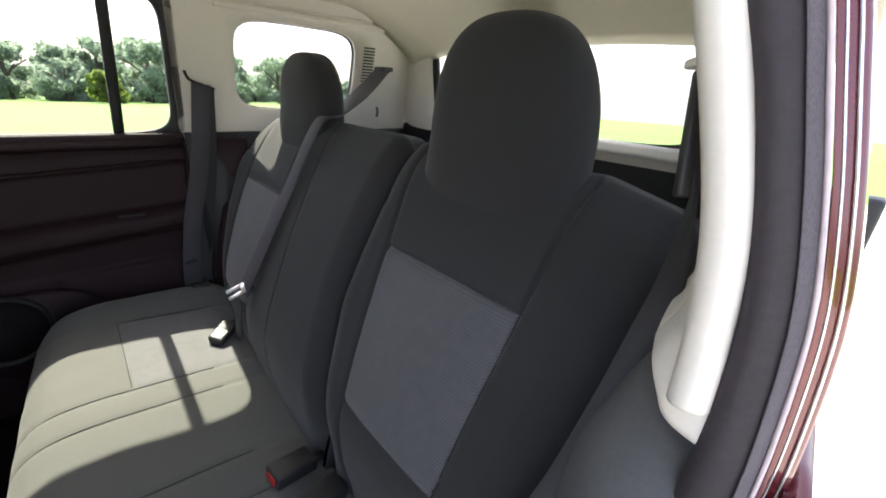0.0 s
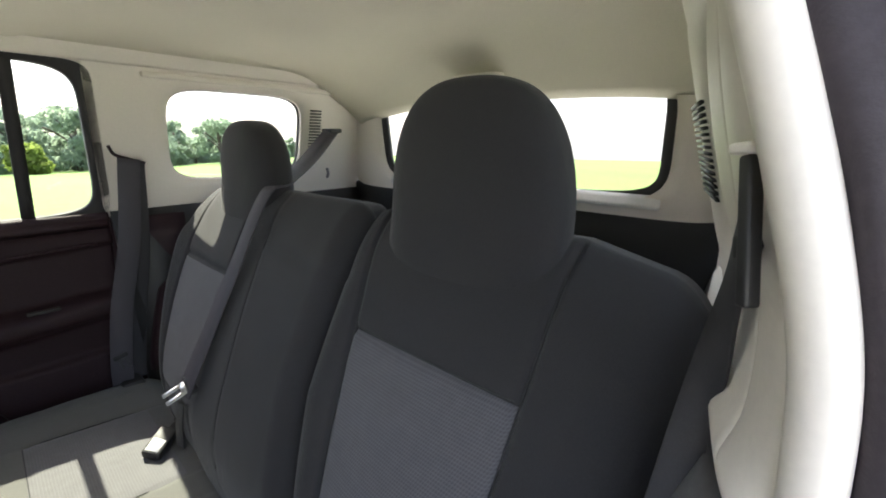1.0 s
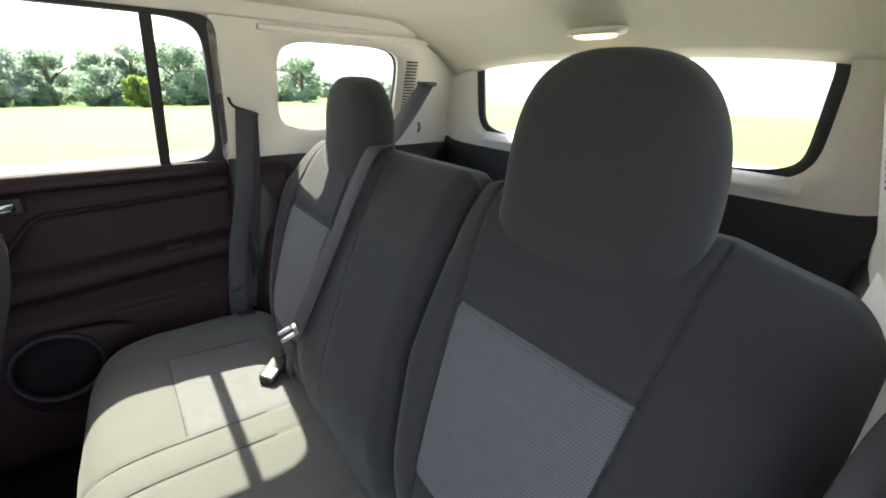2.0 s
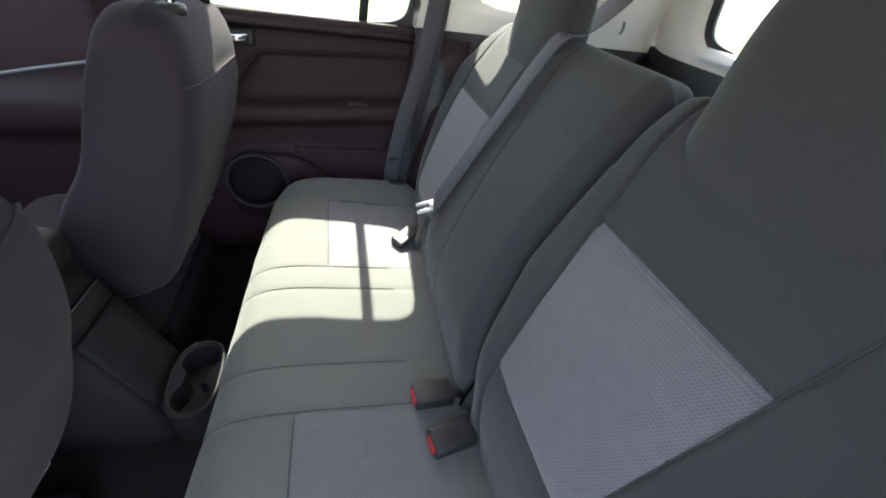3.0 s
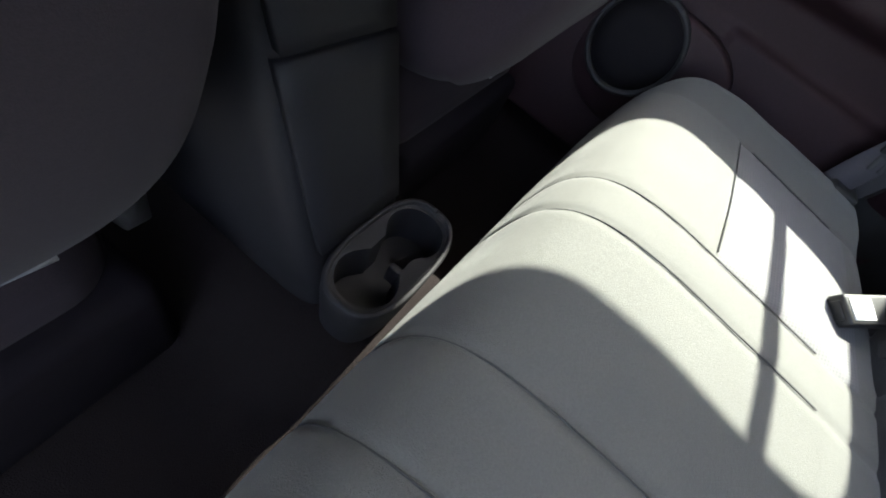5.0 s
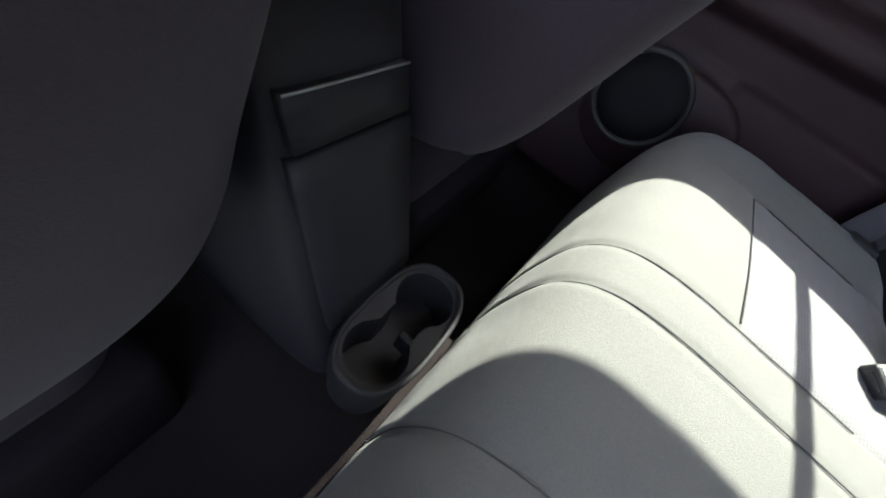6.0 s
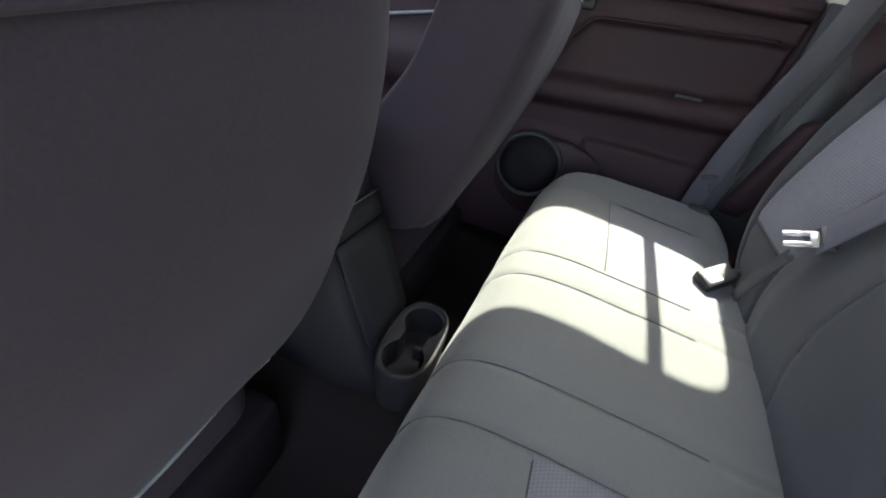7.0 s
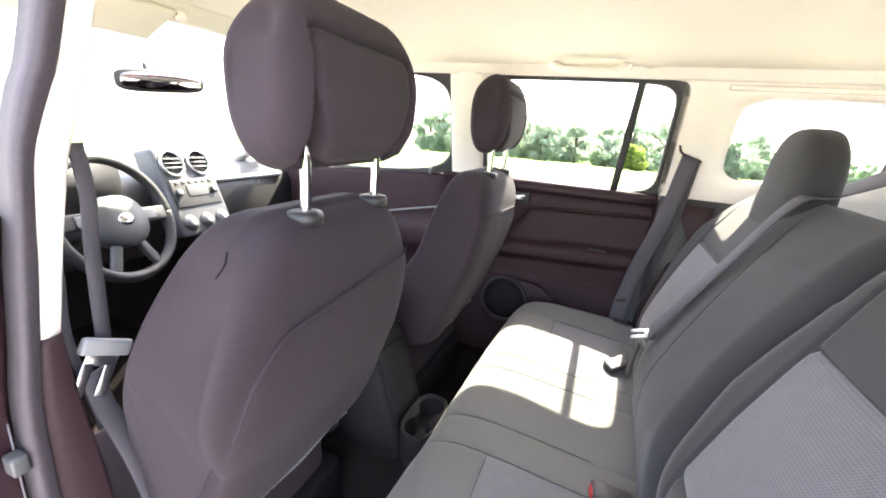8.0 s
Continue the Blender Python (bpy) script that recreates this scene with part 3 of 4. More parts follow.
def headrest(cx, half, top):
    """A tall moulded rear head restraint that grows out of the backrest: ovals stacked up to a domed top."""
    rings, low = [], 1.25
    zs = [1.12 + 0.13 * k / 8 for k in range(8)] + [low + (top - low) * math.sin(math.pi / 2 * k / 36) for k in range(36)] + [top - 0.0003]
    for z in zs:
        s = max(0.0, (z - low) / (top - low))
        w = half * (1.0 - s**2.7) ** (1 / 2.7) * (1 + 0.05 * max(0.0, (low - z) / 0.13))
        front = -0.190 + 0.14 * max(0.0, 1.28 - z) - 0.006 * s
        back = -0.288 + 0.02 * max(0.0, (1.2 - z) / 0.1)
        d = (front - back) / 2 * (1.0 - s**4.5) ** (1 / 4.5)
        ring = []
        for p, q in oval(1.0, 1.0, 2.9, 72):
            x, y = cx + w * p, (front + back) / 2 + d * q
            n = 0.002 * noise.noise(Vector((x * 11, y * 11, z * 11)))
            ring.append((x, y + n, z))
        rings.append(ring)
    return part("headrest", fixed(loft(rings)), CLOTH, bench)


headrest(-0.304, 0.147, 1.456)
headrest(0.364, 0.140, 1.420)


# ---- front seats ----
def front_seat(cx, inner, label, m, foot=0.705, slope=0.0, side=0.254, head=0.0):
    """Built round x = cx; inner is the side, 1 or -1, towards the console."""
    s = thing("car_seat", label, "car seat", "front seats")
    ring = [(0.66, 1.243), (0.612, 1.215), (0.598, 1.13), (0.600, 1.0), (0.604, 0.90), (0.613, foot + 0.085), (0.640, foot + 0.025), (0.70, foot), (0.79, foot), (0.822, foot + 0.045), (0.812, 0.90), (0.775, 1.02), (0.74, 1.17), (0.712, 1.232)]
    ring = [(y + slope * max(0.0, 1.06 - z), z) for y, z in ring]

    def half(z):
        return 0.242 - 0.068 * max(0.0, (z - 1.0) / 0.24) ** 2.2 - 0.9 * max(0.0, min(0.22, 1.12 - z)) ** 2

    def wing(z):
        """The side towards the console draws in with height."""
        return side - 0.07 * min(0.2, max(0.0, z - 0.86)) - 0.045 * max(0.0, (z - 1.0) / 0.24) ** 2.2

    def pocket_z(x):
        q = inner * (x - cx) / 0.24
        return 1.122 + 0.016 * max(-1.0, min(1.0, q)) - 0.9 * max(0.0, -q - 0.55) ** 2 - 18.0 * max(0.0, -q - 0.80) ** 2 - 2.0 * max(0.0, q - 0.90) ** 2

    def push(x, y, z, ny, nz):
        off = 0.0015 * noise.noise(Vector((x * 9, y * 9, z * 9)))
        if nz > 0.3:
            off += groove(y - 0.650, 0.006, 0.002)
        if ny < -0.2 and y < 0.74:
            d = pocket_z(x) - z
            if d > 0:
                off += 0.0045 * min(1.0, d / 0.006)
        return off

    back = part("backrest", pad(ring, lambda t, y, z: cx + (wing(z) if t * inner > 0 else half(z)) * t, 90, 0.08, m=150, push=push, radial=0.25), CLOTH_SHADED, s)
    def rear_y(z):
        pts = ring[1:7]
        for (ya, za), (yb, zb) in zip(pts, pts[1:]):
            if za >= z >= zb:
                return ya + (yb - ya) * (za - z) / (za - zb)
        return 0.60
    pts = []
    for k in range(40):
        x = cx + inner * (-0.217 + (side + 0.172) * (k / 39) ** 1.5)
        z = pocket_z(x)
        q = max(0.0, abs(x - cx) - ((wing(z) if inner * (x - cx) > 0 else half(z)) - 0.08)) / 0.08
        pts.append((x, rear_y(z) - 0.0055 + 0.040 * (1 - math.sqrt(max(0.0, 1 - min(1.0, q) ** 2))), z))
    part("piping", tube(pts, 0.0022, 120, 8), CLOTH_SHADED, back, "dark pocket piping")
    part("pull_strap", tube([(cx - inner * 0.182, 0.640, 1.214), (cx - inner * 0.194, 0.631, 1.204), (cx - inner * 0.200, 0.638, 1.190)], 0.0012, 14, 6), SEAM, back, "black pull strap")
    part("hem", tube([(cx + inner * (wing(0.86) - 0.08 - 0.33 * k / 11), rear_y(foot + 0.05) - 0.008, foot + 0.045 + 0.004 * math.sin(k)) for k in range(12)], 0.0022, 40, 8), GREY, back, "pale lower hem")
    seat = [(0.79, 0.60), (0.82, 0.67), (0.95, 0.69), (1.10, 0.71), (1.18, 0.68), (1.17, 0.60), (1.0, 0.55), (0.81, 0.54)]
    part("cushion", pad(seat, lambda t, y, z: cx + (side - 0.03 if t * inner > 0 else 0.25) * t, 40, 0.07, m=70), CLOTH_SHADED, s)
    part("seat_base", block((cx - 0.20, 0.76, 0.40), (cx + 0.20, 1.12, 0.56), 0.02), SEAM, s)
    part("side_shield", fixed(loft([[(cx + inner * (side + d), 0.90 + a, 0.64 + b) for a, b in oval(0.11 * k, 0.05 * k, 3, 28)] for d, k in ((-0.02, 1.0), (0.0, 1.0), (0.008, 0.85))])), BLACK, s, "black recliner shield")
    h = [(0.612, 1.306), (0.590, 1.350), (0.588, 1.43), (0.612, 1.488), (0.655, 1.500), (0.690, 1.455), (0.692, 1.355), (0.672, 1.302), (0.640, 1.294)]
    hx = cx + head

    def dish(x, y, z, ny, nz):
        """The shell is hollowed at the back, where the softer pad sits."""
        if ny > -0.35:
            return 0.0
        k = min(1.0, max(0.0, (0.122 - abs(x - hx)) / 0.014)) * min(1.0, max(0.0, (1.462 - z) / 0.014))
        return -0.034 * k

    hr = part("headrest", pad(h, lambda t, y, z: hx + (0.162 - 0.03 * max(0, (z - 1.41) / 0.09) ** 2) * t, 110, 0.055, m=130, radial=0.5, push=dish), CLOTH_SHADED, s)
    bk = [(0.606, 1.312), (0.588, 1.350), (0.588, 1.415), (0.600, 1.450), (0.636, 1.448), (0.655, 1.37), (0.648, 1.315), (0.62, 1.302)]
    part("headrest_back_pad", pad(bk, lambda t, y, z: hx + (0.113 - 0.02 * max(0, (1.39 - z) / 0.05)) * t, 40, 0.022, m=60, radial=0.22), CLOTH_SHADED, hr)
    for dx in (-0.085, 0.085):
        post = part("headrest_post", tube([(hx + dx, 0.637, 1.22), (hx + dx, 0.634, 1.27), (hx + dx, 0.634, 1.33)], 0.0075, 8, 12), CHROME, s, "chrome post")
        part("collar", moved(lathe([(0.006, 0.007), (0.014, 0.007), (0.022, 0.005), (0.024, 0.001), (0.024, -0.01), (0.006, -0.01)], 24), Matrix.Translation((hx + dx, 0.637, 1.234))), BLACK, post)
    s.matrix_world = m
    return s


front_seat(-0.365, 1, "charcoal cloth driver's seat with a map pocket", Matrix.Translation((0, -0.084, 0)), 0.70, 0.30, 0.224, 0.022)
front_seat(0.375, -1, "charcoal cloth front passenger seat with a map pocket", Matrix.Translation((0, -0.135, 0.005)), 0.69, 0.30, 0.262)

# ---- centre console ----
CX = 0.012
console = thing("centre_console", "black plastic centre console with rear cup holders", "console")


def lean(x, y, z):
    """The upper console stands a little lower on the passenger's side."""
    return (x, y, z - 0.08 * (x - CX + 0.02) * min(1.0, max(0.0, (z - 0.62) / 0.2)))


body_rings = []
for z, yb, hw in ((0.44, 0.560, 0.090), (0.55, 0.574, 0.088), (0.70, 0.6145, 0.084), (0.82, 0.647, 0.080), (0.895, 0.667, 0.078)):
    body_rings.append([lean(CX - 0.09 * (z - 0.62) + a * hw / 0.09, yb + 0.20 + b, z) for a, b in oval(0.09, 0.20, 9, 48)])
part("body", fixed(loft(body_rings)), CUP, console)
lid_rings = [[lean(CX - 0.024 + a * k, 0.858 + b * (k if k < 1 else 1), z) for a, b in oval(0.084, 0.20, 7, 48)] for z, k in ((0.897, 0.96), (0.901, 1.0), (0.935, 1.0), (0.949, 0.96), (0.955, 0.85), (0.957, 0.5))]
part("lid", fixed(loft(lid_rings)), CUP, console, "padded black armrest lid")


def console_face(x, z, out):
    return lean(CX - 0.09 * (z - 0.62) + x, 0.574 + (z - 0.55) * 0.27 - out, z)


part("rear_panel", sheet(lambda u, v: console_face(-0.066 + 0.132 * u, 0.606 + 0.194 * v, 0.006), 4, 8, (0, 0.01, 0)), CUP, console)
part("rear_slot", sheet(lambda u, v: console_face(-0.062 + 0.124 * u, 0.806 + 0.038 * v, 0.0065), 4, 3, (0, 0.01, 0)), CUP, console)
part("slot_edge", tube([console_face(-0.062, 0.845, 0.007), console_face(0.0, 0.845, 0.007), console_face(0.062, 0.845, 0.007)], 0.0010, 8, 6), GREY, console)
BZ = (0.014, 0.536)
bez = []
for k, z in ((0.80, 0.42), (0.93, 0.52), (1.0, 0.577), (1.0, 0.592), (0.985, 0.598), (0.91, 0.598), (0.90, 0.593)):
    bez.append([(BZ[0] + a * k, BZ[1] + b * k, z) for a, b in oval(0.094, 0.050, 2.7, 48)])
part("cup_holder_body", fixed(loft(bez, cap=False)), CUP, console)
part("cup_holder_rim", tube([(BZ[0] + a, BZ[1] + b, 0.597) for a, b in oval(0.091, 0.047, 2.7, 40)] + [(BZ[0] + 0.091, BZ[1], 0.597)], 0.004, 90, 8), CUP, console, "dark grey cup holder rim")


def well_plate():
    """The deck between rim and the two joined cup openings, and the walls that go down from them."""
    n = 96
    rim = [(BZ[0] + a, BZ[1] + b) for a, b in oval(0.088, 0.044, 2.7, n)]
    hole = []
    for a, b in rim:
        dx, dy = a - BZ[0], b - BZ[1]
        ang = math.atan2(dy, dx)
        best = 0.0
        for cx2 in (-0.045, 0.045):
            c, s2 = math.cos(ang), math.sin(ang)
            bb = c * cx2
            disc = bb * bb - (cx2 * cx2 - 0.0365**2)
            if disc > 0:
                best = max(best, bb + math.sqrt(disc))
        best = max(best, min(0.022 / max(abs(math.sin(ang)), 1e-3), 0.05))
        hole.append((BZ[0] + best * math.cos(ang), BZ[1] + best * math.sin(ang)))
    deck = [[(x, y, 0.596) for x, y in rim], [(x, y, 0.594) for x, y in hole]]
    walls = [[(x, y, 0.594) for x, y in hole], [(BZ[0] + (x - BZ[0]) * 0.96, BZ[1] + (y - BZ[1]) * 0.94, 0.53) for x, y in hole]]
    return fixed(loft(deck, cap=False)), fixed(loft(walls, cap=False)), fixed(([(x, y, 0.531) for x, y in hole], [tuple(range(n))]))


deck, walls, base = well_plate()
part("cup_deck", deck, CUP, console, "dark grey deck round the cup openings")
part("cup_well", walls, CUP, console)
part("cup_base", base, CUP, console)
part("cup_tab", block((BZ[0] - 0.006, BZ[1] - 0.036, 0.545), (BZ[0] + 0.004, BZ[1] - 0.004, 0.577), 0.003), CUP, console)

# ---- right rear door panel ----
door_1 = thing("door_1", "dark rear door panel with armrest and speaker", "door", kind="structure")


def recess(y, z):
    """How far inside the sunken upper field of the panel a point lies."""
    top = 1.108 - 0.05 * max(0.0, y - 0.05) - 1.25 * max(0.0, y - 0.44)
    low = 0.965 - 0.06 * (y - 0.05)
    return min(top - z, z - low, y + 0.02)


def door_face(u, v):
    y, z = 0.005 + 0.80 * u, 0.44 + 0.750 * v
    x = 0.728 - 0.024 * math.exp(-(((z - 1.180) / 0.03) ** 2))
    x += 0.020 * min(1.0, max(0.0, recess(y, z) / 0.012))
    arm = 0.938 - 0.06 * (y - 0.05)
    x -= 0.040 * math.exp(-(((z - arm) / 0.032) ** 4)) * min(1.0, max(0.0, (0.59 - y) / 0.04))
    x -= 0.016 * min(1.0, max(0.0, (0.815 - z) / 0.012)) * (1 if y < 0.36 else 0.3)
    x -= 0.022 * max(0.0, (0.81 - z) / 0.3)
    return (x, y, z)


part("door_panel", sheet(door_face, 80, 110, (0.05, 0, 0)), BROWN, door_1)
edge = [(0.04, 1.108), (0.15, 1.103), (0.25, 1.098), (0.38, 1.092), (0.435, 1.084), (0.475, 1.042), (0.52, 0.985), (0.56, 0.932)]
part("recess_piping", tube([(0.722, y, z) for y, z in edge], 0.0035, 60, 8), BROWN, door_1)
part("speaker_ring", moved(lathe([(0.081, 0.0), (0.083, 0.006), (0.087, 0.008), (0.091, 0.004), (0.092, -0.02), (0.08, -0.02)], 56, False), pose(0.677, 0.486, 0.703, 0, -86, 0) @ Matrix.Scale(1.04, 4)), RUBBER, door_1, "raised dark speaker ring")
part("speaker_grille", moved(lathe([(0.0815, -0.012), (0.0815, -0.006), (0.05, -0.005), (0.0, -0.005)], 40), pose(0.677, 0.486, 0.703, 0, -86, 0) @ Matrix.Scale(1.04, 4)), GRILLE, door_1)
part("speaker_pod", fixed(loft([[(0.708 - d, 0.43 + a, 0.665 + b) for a, b in oval(0.16 * k, 0.125 * k, 2.3, 40)] for d, k in ((0.0, 1.0), (0.012, 0.98), (0.016, 0.93))])), BROWN, door_1)
part("inside_handle", fixed(loft([[(0.700 - 0.012 * math.sin(math.pi * k / 10) + a, 0.530 - 0.075 * k / 10, 1.118 + 0.008 * k / 10 + b) for a, b in oval(0.005, 0.009, 3, 14)] for k in range(11)])), CHROME, door_1, "chrome door handle")
part("handle_cup", moved(block((-0.006, -0.05, -0.022), (0.012, 0.05, 0.022), 0.008), Matrix.Translation((0.718, 0.492, 1.122))), BLACK, door_1)
part("pull_tip", tube([(0.692, 0.535, 0.945), (0.690, 0.560, 0.925), (0.694, 0.582, 0.895)], 0.006, 14, 8, 0.6), SILVER, door_1, "bright pull cap")
part("armrest_switch", block((0.676, 0.14, 0.965), (0.690, 0.20, 0.973), 0.003), BLACK, door_1)
door_2 = thing("door_2", "dark front passenger door panel", "door", kind="structure")
part("door_panel", sheet(lambda u, v: (0.725 - 0.03 * math.exp(-(((v - 0.62) / 0.09) ** 4)), 0.78 + 1.10 * u, 0.44 + (0.735 - 0.06 * u) * v), 20, 50, (0.05, 0, 0)), BROWN, door_2)
part("trim_line", tube([(0.712, 0.80, 1.04), (0.706, 0.95, 1.01), (0.708, 1.15, 0.97), (0.715, 1.55, 0.92)], 0.004, 40, 8), GREY, door_2)
part("lock_pin", tube([(0.70, 0.86, 1.17), (0.70, 0.86, 1.215)], 0.006, 4, 8, smooth=False), SILVER, door_2)

door_3 = thing("door_3", "dark driver's door panel behind the wheel", "door", kind="structure")
part("door_panel", sheet(lambda u, v: (-0.665 + 0.03 * math.exp(-(((v - 0.62) / 0.09) ** 4)), 0.80 + 1.10 * u, 0.42 + (0.72 - 0.06 * u) * v), 12, 40, (-0.05, 0, 0)), BROWN, door_3)
part("skin", sheet(lambda u, v: (-0.77 + 0.03 * (2 * v - 1) ** 2, 0.80 + 1.25 * u, 0.30 + (0.82 - 0.06 * u) * v), 6, 8, (-0.01, 0, 0)), PAINT, door_3)
wall_front = thing("wall_front", "black bulkhead before the footwells", "bulkhead", kind="structure")
part("bulkhead", block((-0.74, 2.00, 0.36), (0.74, 2.06, 1.12), 0.02), BLACK, wall_front)

# right lower pillar trim with the bolster beside the seat
lower_r = thing("pillar_right_lower", "dark plastic lower rear pillar trim", "pillar trim", kind="structure")
part("pillar_panel", sheet(lambda u, v: (0.722 - 0.05 * u - 0.01 * math.sin(math.pi * u) - 0.02 * (1 - v), 0.0 - 0.16 * u + 0.05 * (1 - v), 0.50 + 0.672 * v), 8, 10, (0.05, 0, 0)), BROWN, lower_r)
part("side_bolster", fixed(loft([[(0.655 + a, -0.035 - 0.25 * (z - 0.75) + b, z) for a, b in oval(0.030 * k, 0.035 * k, 2.5, 20)] for z, k in ((0.74, 0.8), (0.78, 1.0), (0.90, 1.0), (0.97, 0.85), (0.985, 0.5))])), BROWN, lower_r, "padded side bolster")
part("belt_anchor", block((0.60, 0.02, 0.72), (0.67, 0.07, 0.745), 0.008), BLACK, lower_r)

# ---- belts ----
belt_mid = thing("centre_seat_belt", "grey webbing centre seat belt hung from the rear trim", "seat belt")
part("webbing", strap([(0.585, -0.615, 1.405), (0.42, -0.43, 1.330), (0.250, -0.255, 1.280), (0.215, -0.185, 1.258), (0.202, -0.090, 1.100), (0.191, 0.012, 0.925), (0.192, 0.030, 0.893)], [(0.5, 0.6, 0.2), (0.6, 0.6, 0.2), (1, 0.2, 0), (1, 0, 0), (1, 0, 0), (1, 0.1, 0), (1, 0.2, 0)]), BELT, belt_mid)
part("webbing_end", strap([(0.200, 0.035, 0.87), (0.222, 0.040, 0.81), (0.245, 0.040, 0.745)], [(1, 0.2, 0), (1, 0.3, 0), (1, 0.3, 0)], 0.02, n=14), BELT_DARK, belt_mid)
part("belt_bezel", block((0.560, -0.640, 1.398), (0.615, -0.595, 1.412), 0.004), BLACK, belt_mid)


def tongue(parent, m, metal=STEEL, label="bright steel tongue", grip=BLACK):
    """A belt's metal tongue in its black grip."""
    t = part("tongue", moved(joined(block((-0.018, -0.0012, -0.052), (-0.006, 0.0012, -0.012), 0.001, 1), block((0.006, -0.0012, -0.052), (0.018, 0.0012, -0.012), 0.001, 1), block((-0.018, -0.0012, -0.016), (0.018, 0.0012, 0.0), 0.001, 1)), m), metal, parent, label)
    part("grip", moved(block((-0.027, -0.0055, -0.004), (0.027, 0.0055, 0.016), 0.004), m), grip, t, "plastic grip")


tongue(belt_mid, pose(0.190, 0.020, 0.908, 66, -22, 0) @ Matrix.Scale(0.85, 4))
belt_right = thing("outer_seat_belt", "grey webbing outer seat belt hanging beside the door", "seat belt", "outer belts")
part("webbing", strap([(0.660, -0.052, 1.328), (0.652, -0.018, 1.12), (0.644, 0.030, 0.94), (0.632, 0.056, 0.80), (0.63, 0.062, 0.735)], [(0.25, 1, 0)] * 5), BELT, belt_right)
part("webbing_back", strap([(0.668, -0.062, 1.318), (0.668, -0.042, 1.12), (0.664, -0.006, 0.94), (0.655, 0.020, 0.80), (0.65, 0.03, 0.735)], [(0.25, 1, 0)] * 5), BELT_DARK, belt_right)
tongue(belt_right, pose(0.626, 0.056, 0.815, 0, 15, 80) @ Matrix.Scale(0.62, 4), DECK, "dull dark tongue")
belt_left = thing("outer_seat_belt", "dark webbing outer seat belt running down from the pillar slot", "seat belt", "outer belts")
part("outlet_guide", moved(block((-0.005, -0.004, -0.006), (0.005, 0.004, 0.006), 0.002), pose(-0.629, -0.016, 1.330, 0, 12, -45)), BLACK, belt_left)
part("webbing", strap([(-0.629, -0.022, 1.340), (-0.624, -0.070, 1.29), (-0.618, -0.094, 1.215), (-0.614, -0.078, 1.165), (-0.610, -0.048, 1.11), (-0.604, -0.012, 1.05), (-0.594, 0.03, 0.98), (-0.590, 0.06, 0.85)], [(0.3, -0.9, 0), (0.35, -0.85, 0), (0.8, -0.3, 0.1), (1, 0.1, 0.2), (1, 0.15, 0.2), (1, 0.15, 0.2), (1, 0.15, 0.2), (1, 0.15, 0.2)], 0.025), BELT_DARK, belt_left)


def buckle(m, label, button, tag=None):
    b = thing("seat_belt_buckle", label, "buckle", "buckles")
    part("housing", moved(block((-0.0225, -0.04, -0.013), (0.0225, 0.035, 0.013), 0.005), m), BLACK, b)
    part("button", moved(block((-0.014, 0.032, -0.0075), (0.014, 0.0375, 0.0075), 0.002), m), button, b)
    if tag:
        part("label", moved(block((-0.015, -0.004, 0.0125), (0.016, 0.028, 0.0142), 0.0006, 1), m), tag, b, "white label on its flat side")
    part("stalk", moved(tube([(0, -0.035, 0), (0, -0.06, -0.008), (0, -0.085, -0.025)], 0.012, 10, 8, 0.5), m), BLACK, b)


buckle(pose(-0.175, 0.080, 0.722, 6, 4, 6), "black seat belt buckle with a red release button", RED)
buckle(pose(-0.262, 0.066, 0.724, 4, -3, 12), "black seat belt buckle with a red release button", RED)
buckle(pose(0.280, 0.068, 0.750, -16, -14, 40) @ Matrix.Scale(0.85, 4), "black seat belt buckle with a white sunlit label", BLACK, TAGWHITE)

# ---- left rear door opening: pillar trim, seal, painted jamb ----
pillar_c = thing("pillar_left_rear", "greige rear pillar trim beside the open door", "pillar trim", kind="structure")
rows_in = [((-0.584, -0.06, 1.53), (-0.594, 0.0, 1.53)), ((-0.597, -0.06, 1.43), (-0.63, 0.0, 1.43)), ((-0.617, -0.06, 1.35), (-0.657, 0.0, 1.35)), ((-0.637, -0.06, 1.29), (-0.673, 0.0, 1.29)), ((-0.641, -0.055, 1.23), (-0.68, 0.0, 1.23)), ((-0.634, -0.035, 1.2), (-0.682, 0.002, 1.19)), ((-0.649, -0.03, 1.178), (-0.682, 0.002, 1.165))]


def bulged(rows, bulge, thick, cols=12):
    a, b = spline([r[0] for r in rows], 30), spline([r[1] for r in rows], 30)

    def at(u, v):
        k = min(29, round(u * 29))
        p = a[k].lerp(b[k], v)
        return p + Vector((0.5, 0.8, 0)) * (bulge * math.sin(math.pi * v))
    return sheet(at, 29, cols, thick)


part("pillar", bulged(rows_in, 0.015, (-0.01, -0.05, 0)), TRIM, pillar_c)
part("post_roll", tube([(r[1][0] + 0.011, r[1][1] + 0.001, r[1][2]) for r in rows_in[:-1]], 0.0115, 60, 16), TRIM, pillar_c, "rounded post of the pillar trim")
part("inner_return", bulged([((r[0][0] + 0.02, -0.16, r[0][2]), r[0]) for r in rows_in], 0.004, (-0.03, 0, 0)), TRIM, pillar_c)
part("belt_slot", moved(block((-0.0035, -0.004, -0.034), (0.0035, 0.004, 0.034), 0.002), pose(-0.629, -0.012, 1.338, 0, 12, -45)), BLACK, pillar_c, "dark belt outlet slot")
part("slot_ledge", moved(block((-0.006, -0.004, -0.0025), (0.006, 0.004, 0.0025), 0.0015), pose(-0.622, -0.012, 1.374, 0, 8, -45)), TRIM, pillar_c)
